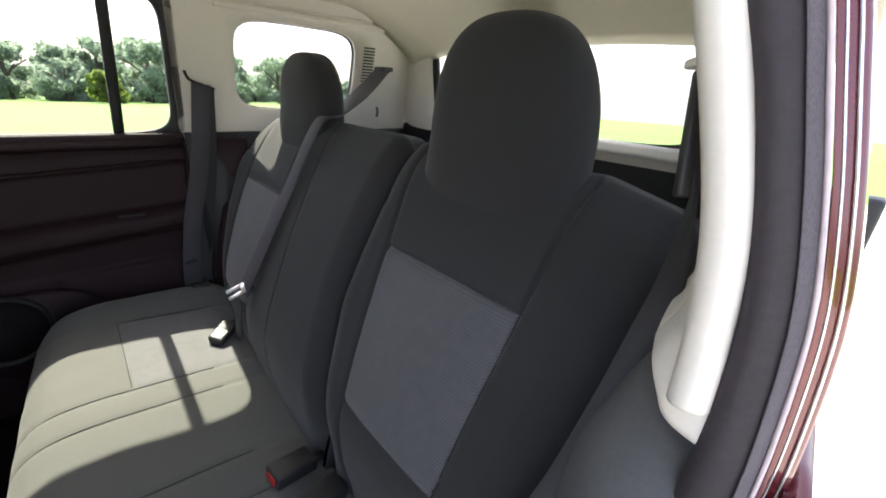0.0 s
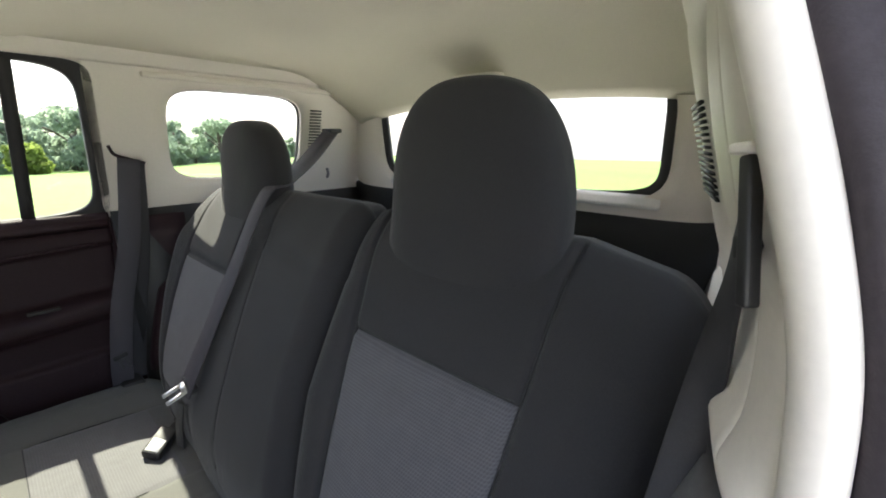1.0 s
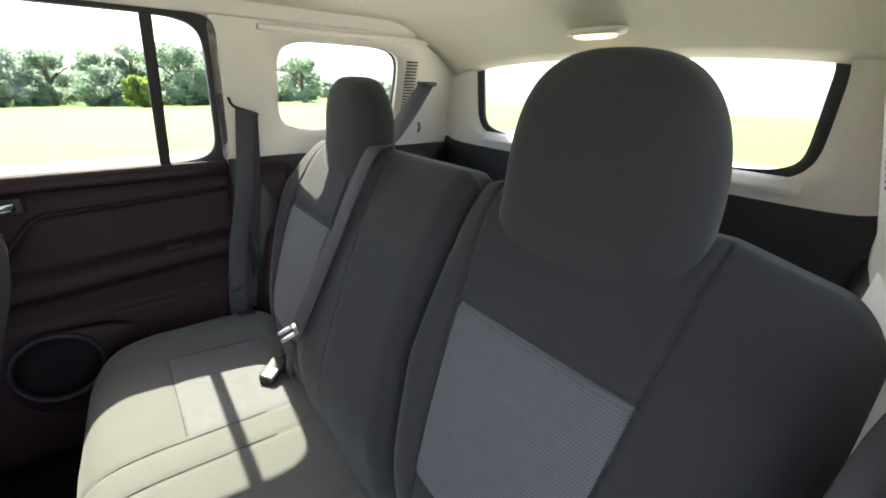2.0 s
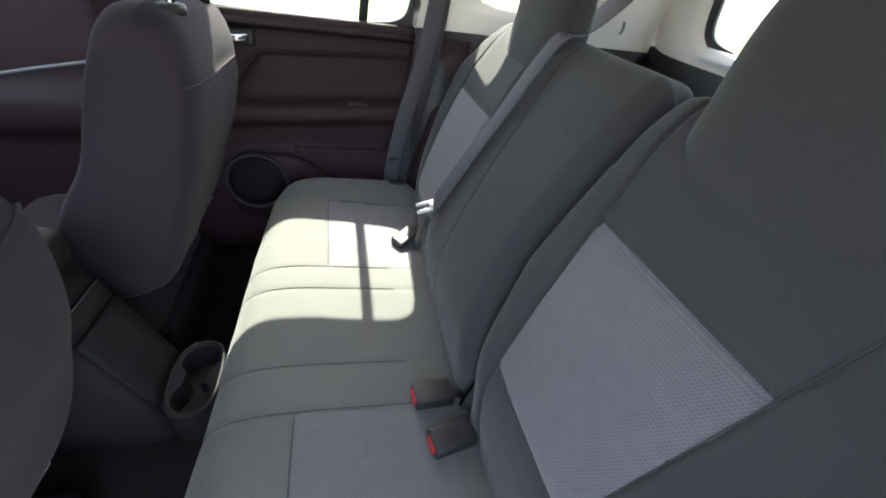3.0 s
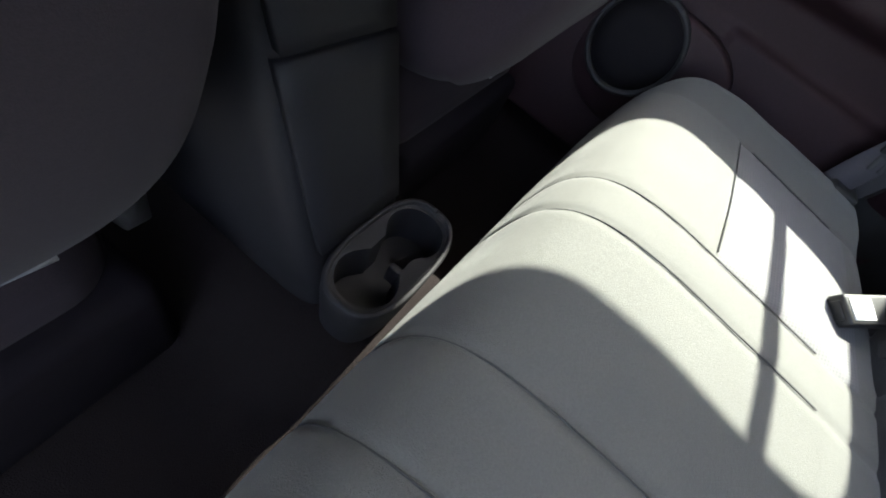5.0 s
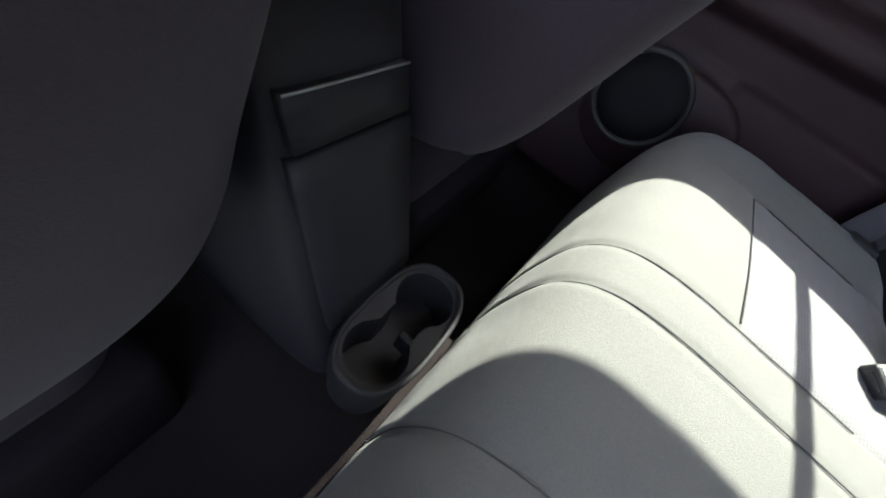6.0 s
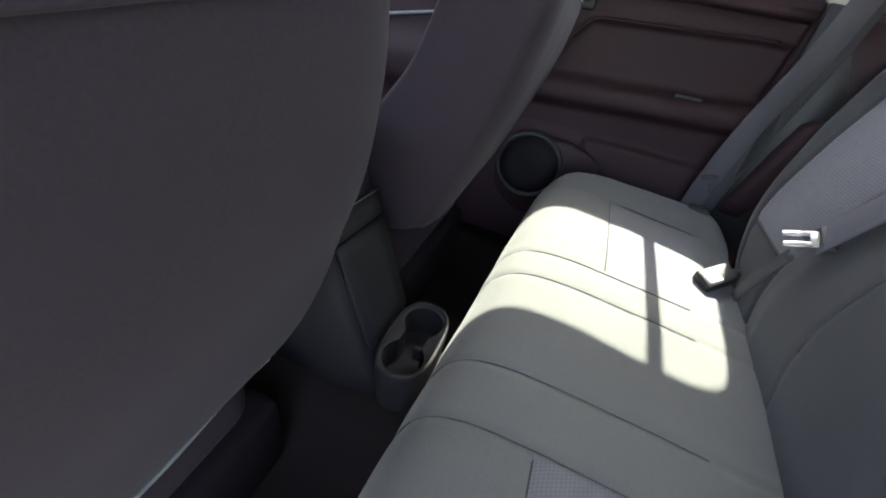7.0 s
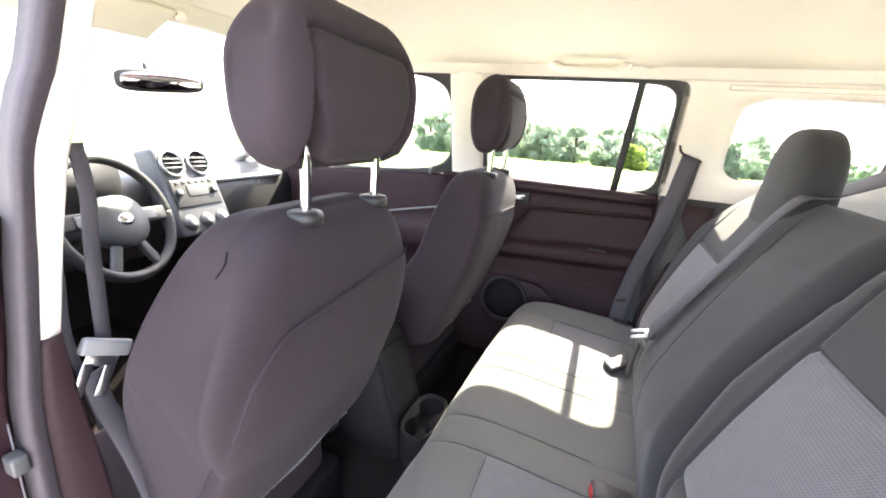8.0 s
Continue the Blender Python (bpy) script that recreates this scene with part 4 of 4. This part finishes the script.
part("lower_trim", bulged([((-0.625, -0.085, 1.172), (-0.682, -0.03, 1.145)), ((-0.60, -0.03, 1.08), (-0.688, 0.03, 1.08)), ((-0.59, 0.02, 0.90), (-0.698, 0.06, 0.90)), ((-0.585, 0.08, 0.72), (-0.703, 0.12, 0.72)), ((-0.585, 0.2, 0.50), (-0.703, 0.22, 0.50)), ((-0.585, 0.3, 0.43), (-0.703, 0.3, 0.43))], 0.02, (0, -0.06, 0)), SLATE, pillar_c)
seal = thing("door_seal", "black rubber seal with a plum cloth welt round the door opening", "door seal", kind="structure")
# across the opening's edge at each height: trim, seal, welt, gap, lip, paint
EDGE = [(1.52, 0.0, -0.59, -0.618, -0.6215, -0.623, -0.6255, -0.636), (1.415, 0.0, -0.631, -0.657, -0.6605, -0.662, -0.6645, -0.675), (1.368, 0.0, -0.652, -0.672, -0.6755, -0.677, -0.6795, -0.69), (1.316, 0.0, -0.667, -0.687, -0.6905, -0.692, -0.6945, -0.705), (1.262, 0.0, -0.678, -0.699, -0.7025, -0.704, -0.7065, -0.717), (1.2, 0.0, -0.682, -0.705, -0.7085, -0.71, -0.7125, -0.723), (1.145, 0.0, -0.681, -0.707, -0.7105, -0.712, -0.7145, -0.725), (1.095, 0.0, -0.68, -0.704, -0.7075, -0.709, -0.7115, -0.722), (0.92, 0.03, -0.685, -0.705, -0.7085, -0.71, -0.7125, -0.723), (0.72, 0.1, -0.693, -0.711, -0.7145, -0.716, -0.7185, -0.729), (0.48, 0.24, -0.7, -0.718, -0.7215, -0.723, -0.7255, -0.736)]
WELT = material("plum_grey_welt_cloth", (0.085, 0.070, 0.083), 0.85, vary=0.25, scale=400, bump=0.4, bump_scale=900, sheen=0.2)
PLUM = material("plum_rubber", (0.036, 0.028, 0.035), 0.7, vary=0.25, scale=200, bump=0.2, bump_scale=700)
# The body's red paint with the jamb's shade put into its colour.
PAINT_SHADED = material("shaded_red_paint", (0.022, 0.010, 0.013), 0.3, vary=0.2, scale=300, coat=0.5)
LIP = material("pale_mauve_rubber_lip", (0.58, 0.48, 0.51), 0.4, vary=0.15, scale=120)


def band(i, j, y0, y1):
    return [((r[i], r[1] + y0, r[0]), (r[j], r[1] + y1, r[0])) for r in EDGE]


part("seal", bulged(band(2, 3, 0.002, 0.004), 0.006, (0, -0.02, 0)), PLUM, seal)
part("welt", bulged([(a, tuple(p + (q - p) * 0.75 for p, q in zip(b, c))) for (a, b), (_, c) in zip(band(3, 4, 0.004, 0.002), band(3, 5, 0.004, 0.0))], 0.005, (0, -0.02, 0)), WELT, seal, "plum grey cloth welt")
part("seal_gap", bulged(band(4, 5, -0.006, -0.006), 0.0, (0, -0.01, 0)), RUBBER, seal)
part("lip", tube([((r[5] + r[6]) / 2, r[1], r[0]) for r in EDGE], 0.0013, 70, 8), LIP, seal, "pale mauve lip")
jamb = thing("door_jamb", "dark red painted rear door jamb", "door jamb", kind="structure")
part("jamb", bulged(band(6, 7, -0.004, -0.012), 0.002, (0, -0.02, 0)), PAINT, jamb)
# Chrome lines stand in for the glint along the jamb's painted ridges.
for f in (0.30, 0.72):
    part("ridge_glint", tube([(r[6] + (r[7] - r[6]) * f, r[1] - 0.004 - 0.006 * f, r[0]) for r in EDGE], 0.0008, 70, 10), CHROME, jamb, "glint on the painted edge, set as a chrome line")

# ---- left centre pillar, sill, driver's belt ----
pillar_b = thing("pillar_left", "greige centre pillar trim at the open door", "pillar trim", kind="structure")
POST = [(1.54, -0.564, -0.54, -0.51), (1.4, -0.6, -0.578, -0.548), (1.368, -0.612, -0.59, -0.56), (1.333, -0.623, -0.604, -0.571), (1.298, -0.632, -0.615, -0.582), (1.24, -0.640, -0.624, -0.595), (1.185, -0.649, -0.631, -0.606), (1.105, -0.660, -0.643, -0.621), (1.02, -0.672, -0.654, -0.618), (0.85, -0.676, -0.658, -0.606), (0.44, -0.68, -0.66, -0.60)]


def post_band(i, j, top, low, y, dx=0.0):
    return [((r[i] + dx, y, r[0]), (r[j], y, r[0])) for r in POST if low <= r[0] <= top]


part("pillar", bulged(post_band(2, 3, 1.6, 1.10, 0.735), -0.006, (0, 0.06, 0)), TRIM, pillar_b)
part("lower_pillar", bulged(post_band(2, 3, 1.11, 0.4, 0.732), -0.006, (0, 0.06, 0)), BROWN, pillar_b)
part("seal", bulged(post_band(1, 2, 1.6, 0.4, 0.726), -0.006, (0, 0.03, 0)), PLUM, pillar_b, "plum rubber door welt")
part("jamb", bulged(post_band(1, 1, 1.25, 0.4, 0.750, -0.07), -0.004, (0, 0.03, 0)), PAINT_SHADED, pillar_b)
part("lip", tube([(r[1] - 0.006, 0.742, r[0]) for r in POST if r[0] < 1.1], 0.0010, 40, 8), WELT, pillar_b)
part("door_check", block((-0.690, 0.722, 0.965), (-0.675, 0.742, 0.988), 0.003), DECK, pillar_b)
sill = thing("sill_left", "dark plastic scuff plate on the door sill", "sill", kind="structure")
part("sill", block((-0.73, 0.20, 0.38), (-0.59, 0.80, 0.45), 0.02), BLACK, sill)
part("outer_sill", block((-0.79, 0.0, 0.28), (-0.71, 0.9, 0.43), 0.03), PAINT, sill)
belt_driver = thing("front_seat_belt", "grey webbing driver's seat belt with a steel tongue", "seat belt")
part("webbing", strap([(-0.560, 0.765, 1.31), (-0.558, 0.762, 1.25), (-0.565, 0.760, 1.178), (-0.572, 0.758, 1.050)], [(1, 0.25, 0)] * 4, 0.019, n=24), BELT, belt_driver)
part("webbing_back", strap([(-0.606, 0.768, 1.30), (-0.598, 0.766, 1.18), (-0.604, 0.764, 1.08), (-0.590, 0.76, 0.94)], [(1, 0.2, 0)] * 4, 0.010, n=24), BELT, belt_driver)
part("webbing_low", strap([(-0.594, 0.750, 1.030), (-0.590, 0.748, 0.985), (-0.580, 0.746, 0.940), (-0.566, 0.744, 0.865), (-0.556, 0.74, 0.79)], [(1, 0.3, 0.3)] * 5, 0.028, n=24), BELT, belt_driver)
tongue(belt_driver, pose(-0.581, 0.742, 1.056, 0, 28, 0) @ Matrix.Scale(1.08, 4), grip=GREY)
part("belt_anchor", block((-0.560, 0.735, 0.845), (-0.540, 0.752, 0.875), 0.004), STEEL, belt_driver, "steel belt anchor")

# ---- dashboard, wheel, mirror ----
dash = thing("dashboard", "black plastic dashboard with a silver centre stack", "dashboard", kind="structure")
dash.location = (-0.057, 0.19, 0.117)
part("dash_body", fixed(loft([[(x, 1.62 + a, 0.86 + b) for a, b in oval(0.20, 0.15, 4, 32)] for x in (-0.62, -0.3, 0.1, 0.5, 0.79)])), BLACK, dash)
part("cowl", fixed(loft([[(-0.14 + a, 1.36 + 0.14 * k, 1.01 + b * (1 - 0.2 * k)) for a, b in oval(0.13, 0.09, 3, 30)] for k in (0.0, 0.5, 1.0)])), BLACK, dash, "instrument cowl")
SM = Matrix(((0.97, 0, 0, 0.215), (0, 1, 0.45, 1.345), (0, -0.2, 1, 0.965), (0, 0, 0, 1)))
part("centre_stack", moved(block((-0.105, 0, -0.15), (0.105, 0.10, 0.14), 0.015), SM), STACK, dash, "dull silver centre stack")
for x in (-0.05, 0.05):
    v = part("air_vent", moved(lathe([(0.0365, -0.01), (0.0365, 0.010), (0.039, 0.013), (0.042, 0.010), (0.042, -0.01)], 36), SM @ Matrix.Translation((x, 0, 0.088)) @ pose(0, 0, 0, 90, 0, 0)), SILVER, dash, "round air vent")
    part("vent_core", moved(lathe([(0.0, 0.003), (0.0365, 0.003), (0.0365, -0.006)], 28), SM @ Matrix.Translation((x, 0, 0.088)) @ pose(0, 0, 0, 90, 0, 0)), BLACK, v)
    for k in range(3):
        part("vane", moved(block((-0.029, -0.012, -0.0018), (0.029, -0.004, 0.0018), 0.0008, 1), SM @ Matrix.Translation((x, 0, 0.074 + 0.014 * k))), GREY, v)
part("radio", moved(block((-0.088, -0.006, -0.055), (0.088, 0.004, 0.035), 0.004), SM), BLACK, dash)
part("radio_display", moved(block((-0.035, -0.009, -0.022), (0.045, -0.004, 0.016), 0.002), SM), DECK, dash)
for x in (-0.068, 0.068):
    part("radio_knob", moved(lathe([(0.0, 0.014), (0.011, 0.013), (0.012, 0.0)], 20), SM @ Matrix.Translation((x, -0.004, -0.006)) @ pose(0, 0, 0, 90, 0, 0)), STACK, dash)
for k in range(6):
    part("radio_key", moved(block((-0.006, -0.009, 0.020), (0.006, -0.005, 0.030), 0.002), SM @ Matrix.Translation((-0.065 + 0.026 * k, 0, 0))), DECK, dash)
for x in (-0.064, 0.0, 0.064):
    part("climate_knob", moved(lathe([(0.0, 0.02), (0.017, 0.018), (0.02, 0.006), (0.026, 0.004), (0.026, -0.006)], 28), SM @ Matrix.Translation((x, 0, -0.105)) @ pose(0, 0, 0, 90, 0, 0)), STACK, dash, "round climate knob")
part("passenger_shelf", moved(block((0.34, 1.42, 0.965), (0.72, 1.56, 0.985), 0.008), Matrix()), SILVER, dash, "silver strip before the passenger")
wheel = thing("steering_wheel", "black steering wheel with grey spokes and badge", "steering wheel")
WM = pose(-0.225, 1.315, 1.078, 68, 4, 14)
part("rim", moved(tube([(0.155 * math.cos(a), 0.155 * math.sin(a), 0) for a in [2 * math.pi * k / 40 for k in range(41)]], 0.0135, 120, 12), WM), BLACK, wheel)
hub = part("hub", moved(fixed(loft([[(a * k, -0.01 + b * k, h) for a, b in oval(0.074, 0.068, 2.3, 36)] for k, h in ((0.9, -0.03), (1.0, 0.0), (0.96, 0.014), (0.8, 0.022), (0.3, 0.026))])), WM), DECK, wheel, "grey airbag cover")
part("badge", moved(lathe([(0.0, 0.030), (0.018, 0.029), (0.021, 0.026), (0.021, 0.02)], 30), WM @ Matrix.Translation((0, -0.01, 0)) @ Matrix.Diagonal((1, 0.8, 1, 1))), CHROME, hub, "plain round badge")
part("column", tube([(-0.225, 1.33, 1.070), (-0.228, 1.45, 1.030), (-0.23, 1.70, 0.97)], 0.036, 10, 16), BLACK, wheel, "black column shroud")
for a0 in (0, 180):
    sp = part("spoke", moved(block((0.05, -0.022, -0.008), (0.148, 0.018, 0.008), 0.006), WM @ pose(0, 0, 0, 0, 0, a0)), BLACK, wheel)
    part("switch_pad", moved(block((0.068, -0.014, 0.007), (0.108, 0.012, 0.012), 0.003), WM @ pose(0, 0, 0, 0, 0, a0)), GREY, sp)
for a0 in (-65, -115):
    part("spoke", moved(block((0.05, -0.012, -0.008), (0.148, 0.012, 0.008), 0.005), WM @ pose(0, 0, 0, 0, 0, a0)), DECK, wheel, "dark lower spoke")
mirror = thing("interior_mirror", "black interior rear view mirror on a stem", "mirror")
MM = pose(0.009, 1.42, 1.424, 0, -4, -11)
part("housing", moved(fixed(loft([[(a * k, d, b * k) for a, b in oval(0.115, 0.030, 4, 32)] for d, k in ((0.0, 1.0), (0.006, 1.02), (0.025, 0.9), (0.035, 0.5))])), MM), BLACK, mirror)
part("mirror_glass", moved(fixed(loft([[(a * k, d, b * k) for a, b in oval(0.106, 0.022, 4, 32)] for d, k in ((-0.001, 1.0), (-0.003, 0.99))])), MM), TINTED, mirror, "silvered mirror glass")
part("stem", tube([(-0.015, 1.445, 1.430), (-0.012, 1.455, 1.450), (-0.010, 1.462, 1.468)], 0.007, 10, 8), BLACK, mirror)
for s in (1, -1):
    vis = thing("sun_visor", "beige cloth sun visor folded up", "sun visor", "visors")
    VM = pose(0.02 + s * 0.31, 1.19, 1.578, 64, 0, 0)
    part("visor", moved(block((-0.19, -0.014, -0.13), (0.19, 0.0, 0.0), 0.006), VM), LINER, vis)
    part("pivot_rod", moved(tube([(s * 0.20, -0.006, -0.012), (0.0, -0.006, -0.012), (-s * 0.215, -0.006, -0.012)], 0.004, 8, 8), VM), GREY, vis, "grey plastic pivot rod")
    part("clip", moved(block((-s * 0.205 - 0.010, -0.018, -0.022), (-s * 0.205 + 0.010, 0.006, -0.002), 0.003), VM), TRIM, vis)
    ap = thing("pillar_front", "greige front pillar trim", "pillar trim", kind="structure")
    part("pillar", tube([(s * 0.60, 1.18, 1.575), (s * 0.65, 1.52, 1.38), (s * 0.70, 1.92, 1.14)], 0.035, 16, 12), TRIM, ap)
windscreen = thing("window_6", "windscreen", "window", kind="structure")
part("pane", sheet(lambda u, v: ((-0.60 - 0.1 * v) * (1 - 2 * u), 1.24 + 0.76 * v, 1.59 - 0.47 * v), 4, 4), GLASS, windscreen)

# grab handle over the right rear door
grab = thing("grab_handle", "beige plastic grab handle on the roof rail", "grab handle")
part("bar", tube([(0.590, 0.402, 1.590), (0.566, 0.390, 1.572), (0.558, 0.365, 1.560), (0.556, 0.295, 1.557), (0.558, 0.225, 1.560), (0.566, 0.200, 1.572), (0.590, 0.188, 1.590)], 0.0115, 48, 12), TRIM, grab)
for y in (0.400, 0.190):
    part("mount", block((0.572, y - 0.020, 1.568), (0.612, y + 0.020, 1.600), 0.006), TRIM, grab)

# ---- outside ----
GRASS = material("meadow_grass", (0.105, 0.175, 0.030), 0.95, vary=0.3, scale=2.0, big=0.05, second=(0.075, 0.135, 0.024))
GRAVEL = material("pale_concrete", (0.46, 0.445, 0.42), 0.95, vary=0.25, scale=25, bump=0.6, bump_scale=60)


def land(x, y):
    r = math.hypot(x, y)
    az = math.atan2(y, x)
    fall = 0.042 - 0.012 * math.exp(-(((az + 0.52) / 0.25) ** 2))
    return -0.02 - fall * max(0.0, r - 7.0)


verts, faces, NA = [(0, 0, land(0, 0))], [], 96
radii = [2, 4, 6, 8, 11, 15, 20, 27, 36, 48, 62, 80, 110, 150, 220, 340, 520, 900]
for r in radii:
    verts += [(r * math.cos(2 * math.pi * k / NA), r * math.sin(2 * math.pi * k / NA), land(r * math.cos(2 * math.pi * k / NA), r * math.sin(2 * math.pi * k / NA))) for k in range(NA)]
faces += [(0, 1 + k, 1 + (k + 1) % NA) for k in range(NA)]
for i in range(len(radii) - 1):
    for k in range(NA):
        a, b = 1 + i * NA + k, 1 + i * NA + (k + 1) % NA
        faces.append((a, a + NA, b + NA, b))
tagged(part("ground", (verts, faces), GRASS), "sunlit mown meadow falling away from the car", "meadow", kind="structure")
drive = sheet(lambda u, v: (-9 + 17.6 * u, -10 + 26 * v, 0.004 + 0.01 * math.sin(u * 9) * math.sin(v * 7)), 30, 30)
for v in drive.verts:
    v.co.z = max(v.co.z, land(v.co.x, v.co.y) + 0.02) if math.hypot(v.co.x, v.co.y) > 6.5 else v.co.z
tagged(part("road", drive, GRAVEL), "pale concrete drive under the car", "drive", kind="structure")

# trees along the field's edge
# Leaf greens are paled so that the colour carries the distant haze.
LEAF = material("hazed_tree_leaves", (0.27, 0.34, 0.25), 0.75, vary=0.3, scale=1.5, second=(0.21, 0.27, 0.21))
LEAF_LIGHT = material("bush_leaves", (0.19, 0.25, 0.06), 0.7, vary=0.35, scale=2.0)
for m in (LEAF, LEAF_LIGHT):
    # thin blades let half of the sun through
    nt = m.node_tree
    thin, both = nt.nodes.new("ShaderNodeBsdfTranslucent"), nt.nodes.new("ShaderNodeMixShader")
    both.inputs[0].default_value = 0.72
    lit = nt.nodes["Principled BSDF"]
    nt.links.new(lit.inputs["Base Color"].links[0].from_socket, thin.inputs["Color"])
    nt.links.new(lit.outputs[0], both.inputs[1])
    nt.links.new(thin.outputs[0], both.inputs[2])
    nt.links.new(both.outputs[0], nt.nodes["Material Output"].inputs["Surface"])
BARK = material("bark", (0.09, 0.07, 0.055), 0.9, vary=0.3, scale=8)


def crown_mesh(seed, wide, tall, leaves):
    """A crown of many small leaf blades in uneven clumps round limbs."""
    rnd = random.Random(seed)
    v, f = [], []
    clumps = []
    for k in range(34):
        h = rnd.random()
        r = wide * (0.35 + 0.65 * math.sin(math.pi * (0.15 + 0.8 * h))) * math.sqrt(rnd.random())
        a = rnd.random() * 2 * math.pi
        clumps.append((Vector((r * math.cos(a), r * math.sin(a), tall * (0.08 + 0.90 * h))), wide * rnd.uniform(0.20, 0.40)))
    for k in range(leaves):
        c, s = clumps[k % len(clumps)]
        d = Vector((rnd.gauss(0, 1), rnd.gauss(0, 1), rnd.gauss(0, 0.8))).normalized() * (s * rnd.uniform(0.5, 1.0))
        p = c + d
        n = (d + Vector((rnd.gauss(0, 0.4), rnd.gauss(0, 0.4), rnd.gauss(0, 0.4)))).normalized()
        t = n.orthogonal().normalized()
        t.rotate(Matrix.Rotation(rnd.random() * 6.28, 3, n))
        b = n.cross(t)
        w = rnd.uniform(0.13, 0.28)
        i = len(v)
        v += [p - t * w, p - b * w * 0.6, p + t * w, p + b * w * 0.6]
        f.append((i, i + 1, i + 2, i + 3))
    return v, f


def tree(seed, wide, tall, leaves, leaf):
    t = thing("tree", "leafy green tree at the edge of the meadow" if leaf is LEAF else "round light green bush at the edge of the meadow", "tree" if leaf is LEAF else "bush", "trees" if leaf is LEAF else "bushes")
    rnd = random.Random(seed)
    trunk = [tube([(0, 0, -0.6), (rnd.gauss(0, 0.05), 0, tall * 0.3), (rnd.gauss(0, 0.2), rnd.gauss(0, 0.2), tall * 0.75)], wide * 0.07, 10, 8)]
    for k in range(5):
        a = k * 1.3
        trunk.append(tube([(0, 0, tall * (0.2 + 0.08 * k)), (wide * 0.35 * math.cos(a), wide * 0.35 * math.sin(a), tall * (0.35 + 0.09 * k)), (wide * 0.7 * math.cos(a), wide * 0.7 * math.sin(a), tall * (0.45 + 0.1 * k))], wide * 0.03, 8, 6))
    part("trunk", joined(*trunk), BARK, t)
    part("crown", crown_mesh(seed, wide, tall, leaves), leaf, t)
    return t


kinds = [tree(11, 3.3, 6.3, 6500, LEAF), tree(12, 3.0, 5.0, 6000, LEAF), tree(13, 2.5, 7.0, 6000, LEAF)]
bush = tree(21, 1.7, 3.0, 3600, LEAF_LIGHT)
rnd = random.Random(5)
spots = []
for k in range(40):
    az = 66 + 44 * k / 39 + rnd.uniform(-0.8, 0.8)
    far = rnd.uniform(62, 82)
    spots.append((az, far, rnd.uniform(0.75, 1.05)))
for k in range(14):
    spots.append((110 + 17 * k / 13 + rnd.uniform(-0.8, 0.8), rnd.uniform(88, 120), rnd.uniform(0.40, 0.75)))
for k, (az, far, size) in enumerate(spots):
    x, y = far * math.sin(radians(az)), far * math.cos(radians(az))
    m = Matrix.Translation((x, y, land(x, y))) @ Matrix.Rotation(rnd.random() * 6.28, 4, "Z")
    src = kinds[k % 3]
    if k < 3:
        src.matrix_world = m @ Matrix.Scale(size, 4)
    else:
        c = copy_thing(src, m)
        c.scale = (size, size, size)
bush.matrix_world = Matrix.Translation((55 * math.sin(radians(93.2)), 55 * math.cos(radians(93.2)), land(55, -3)))
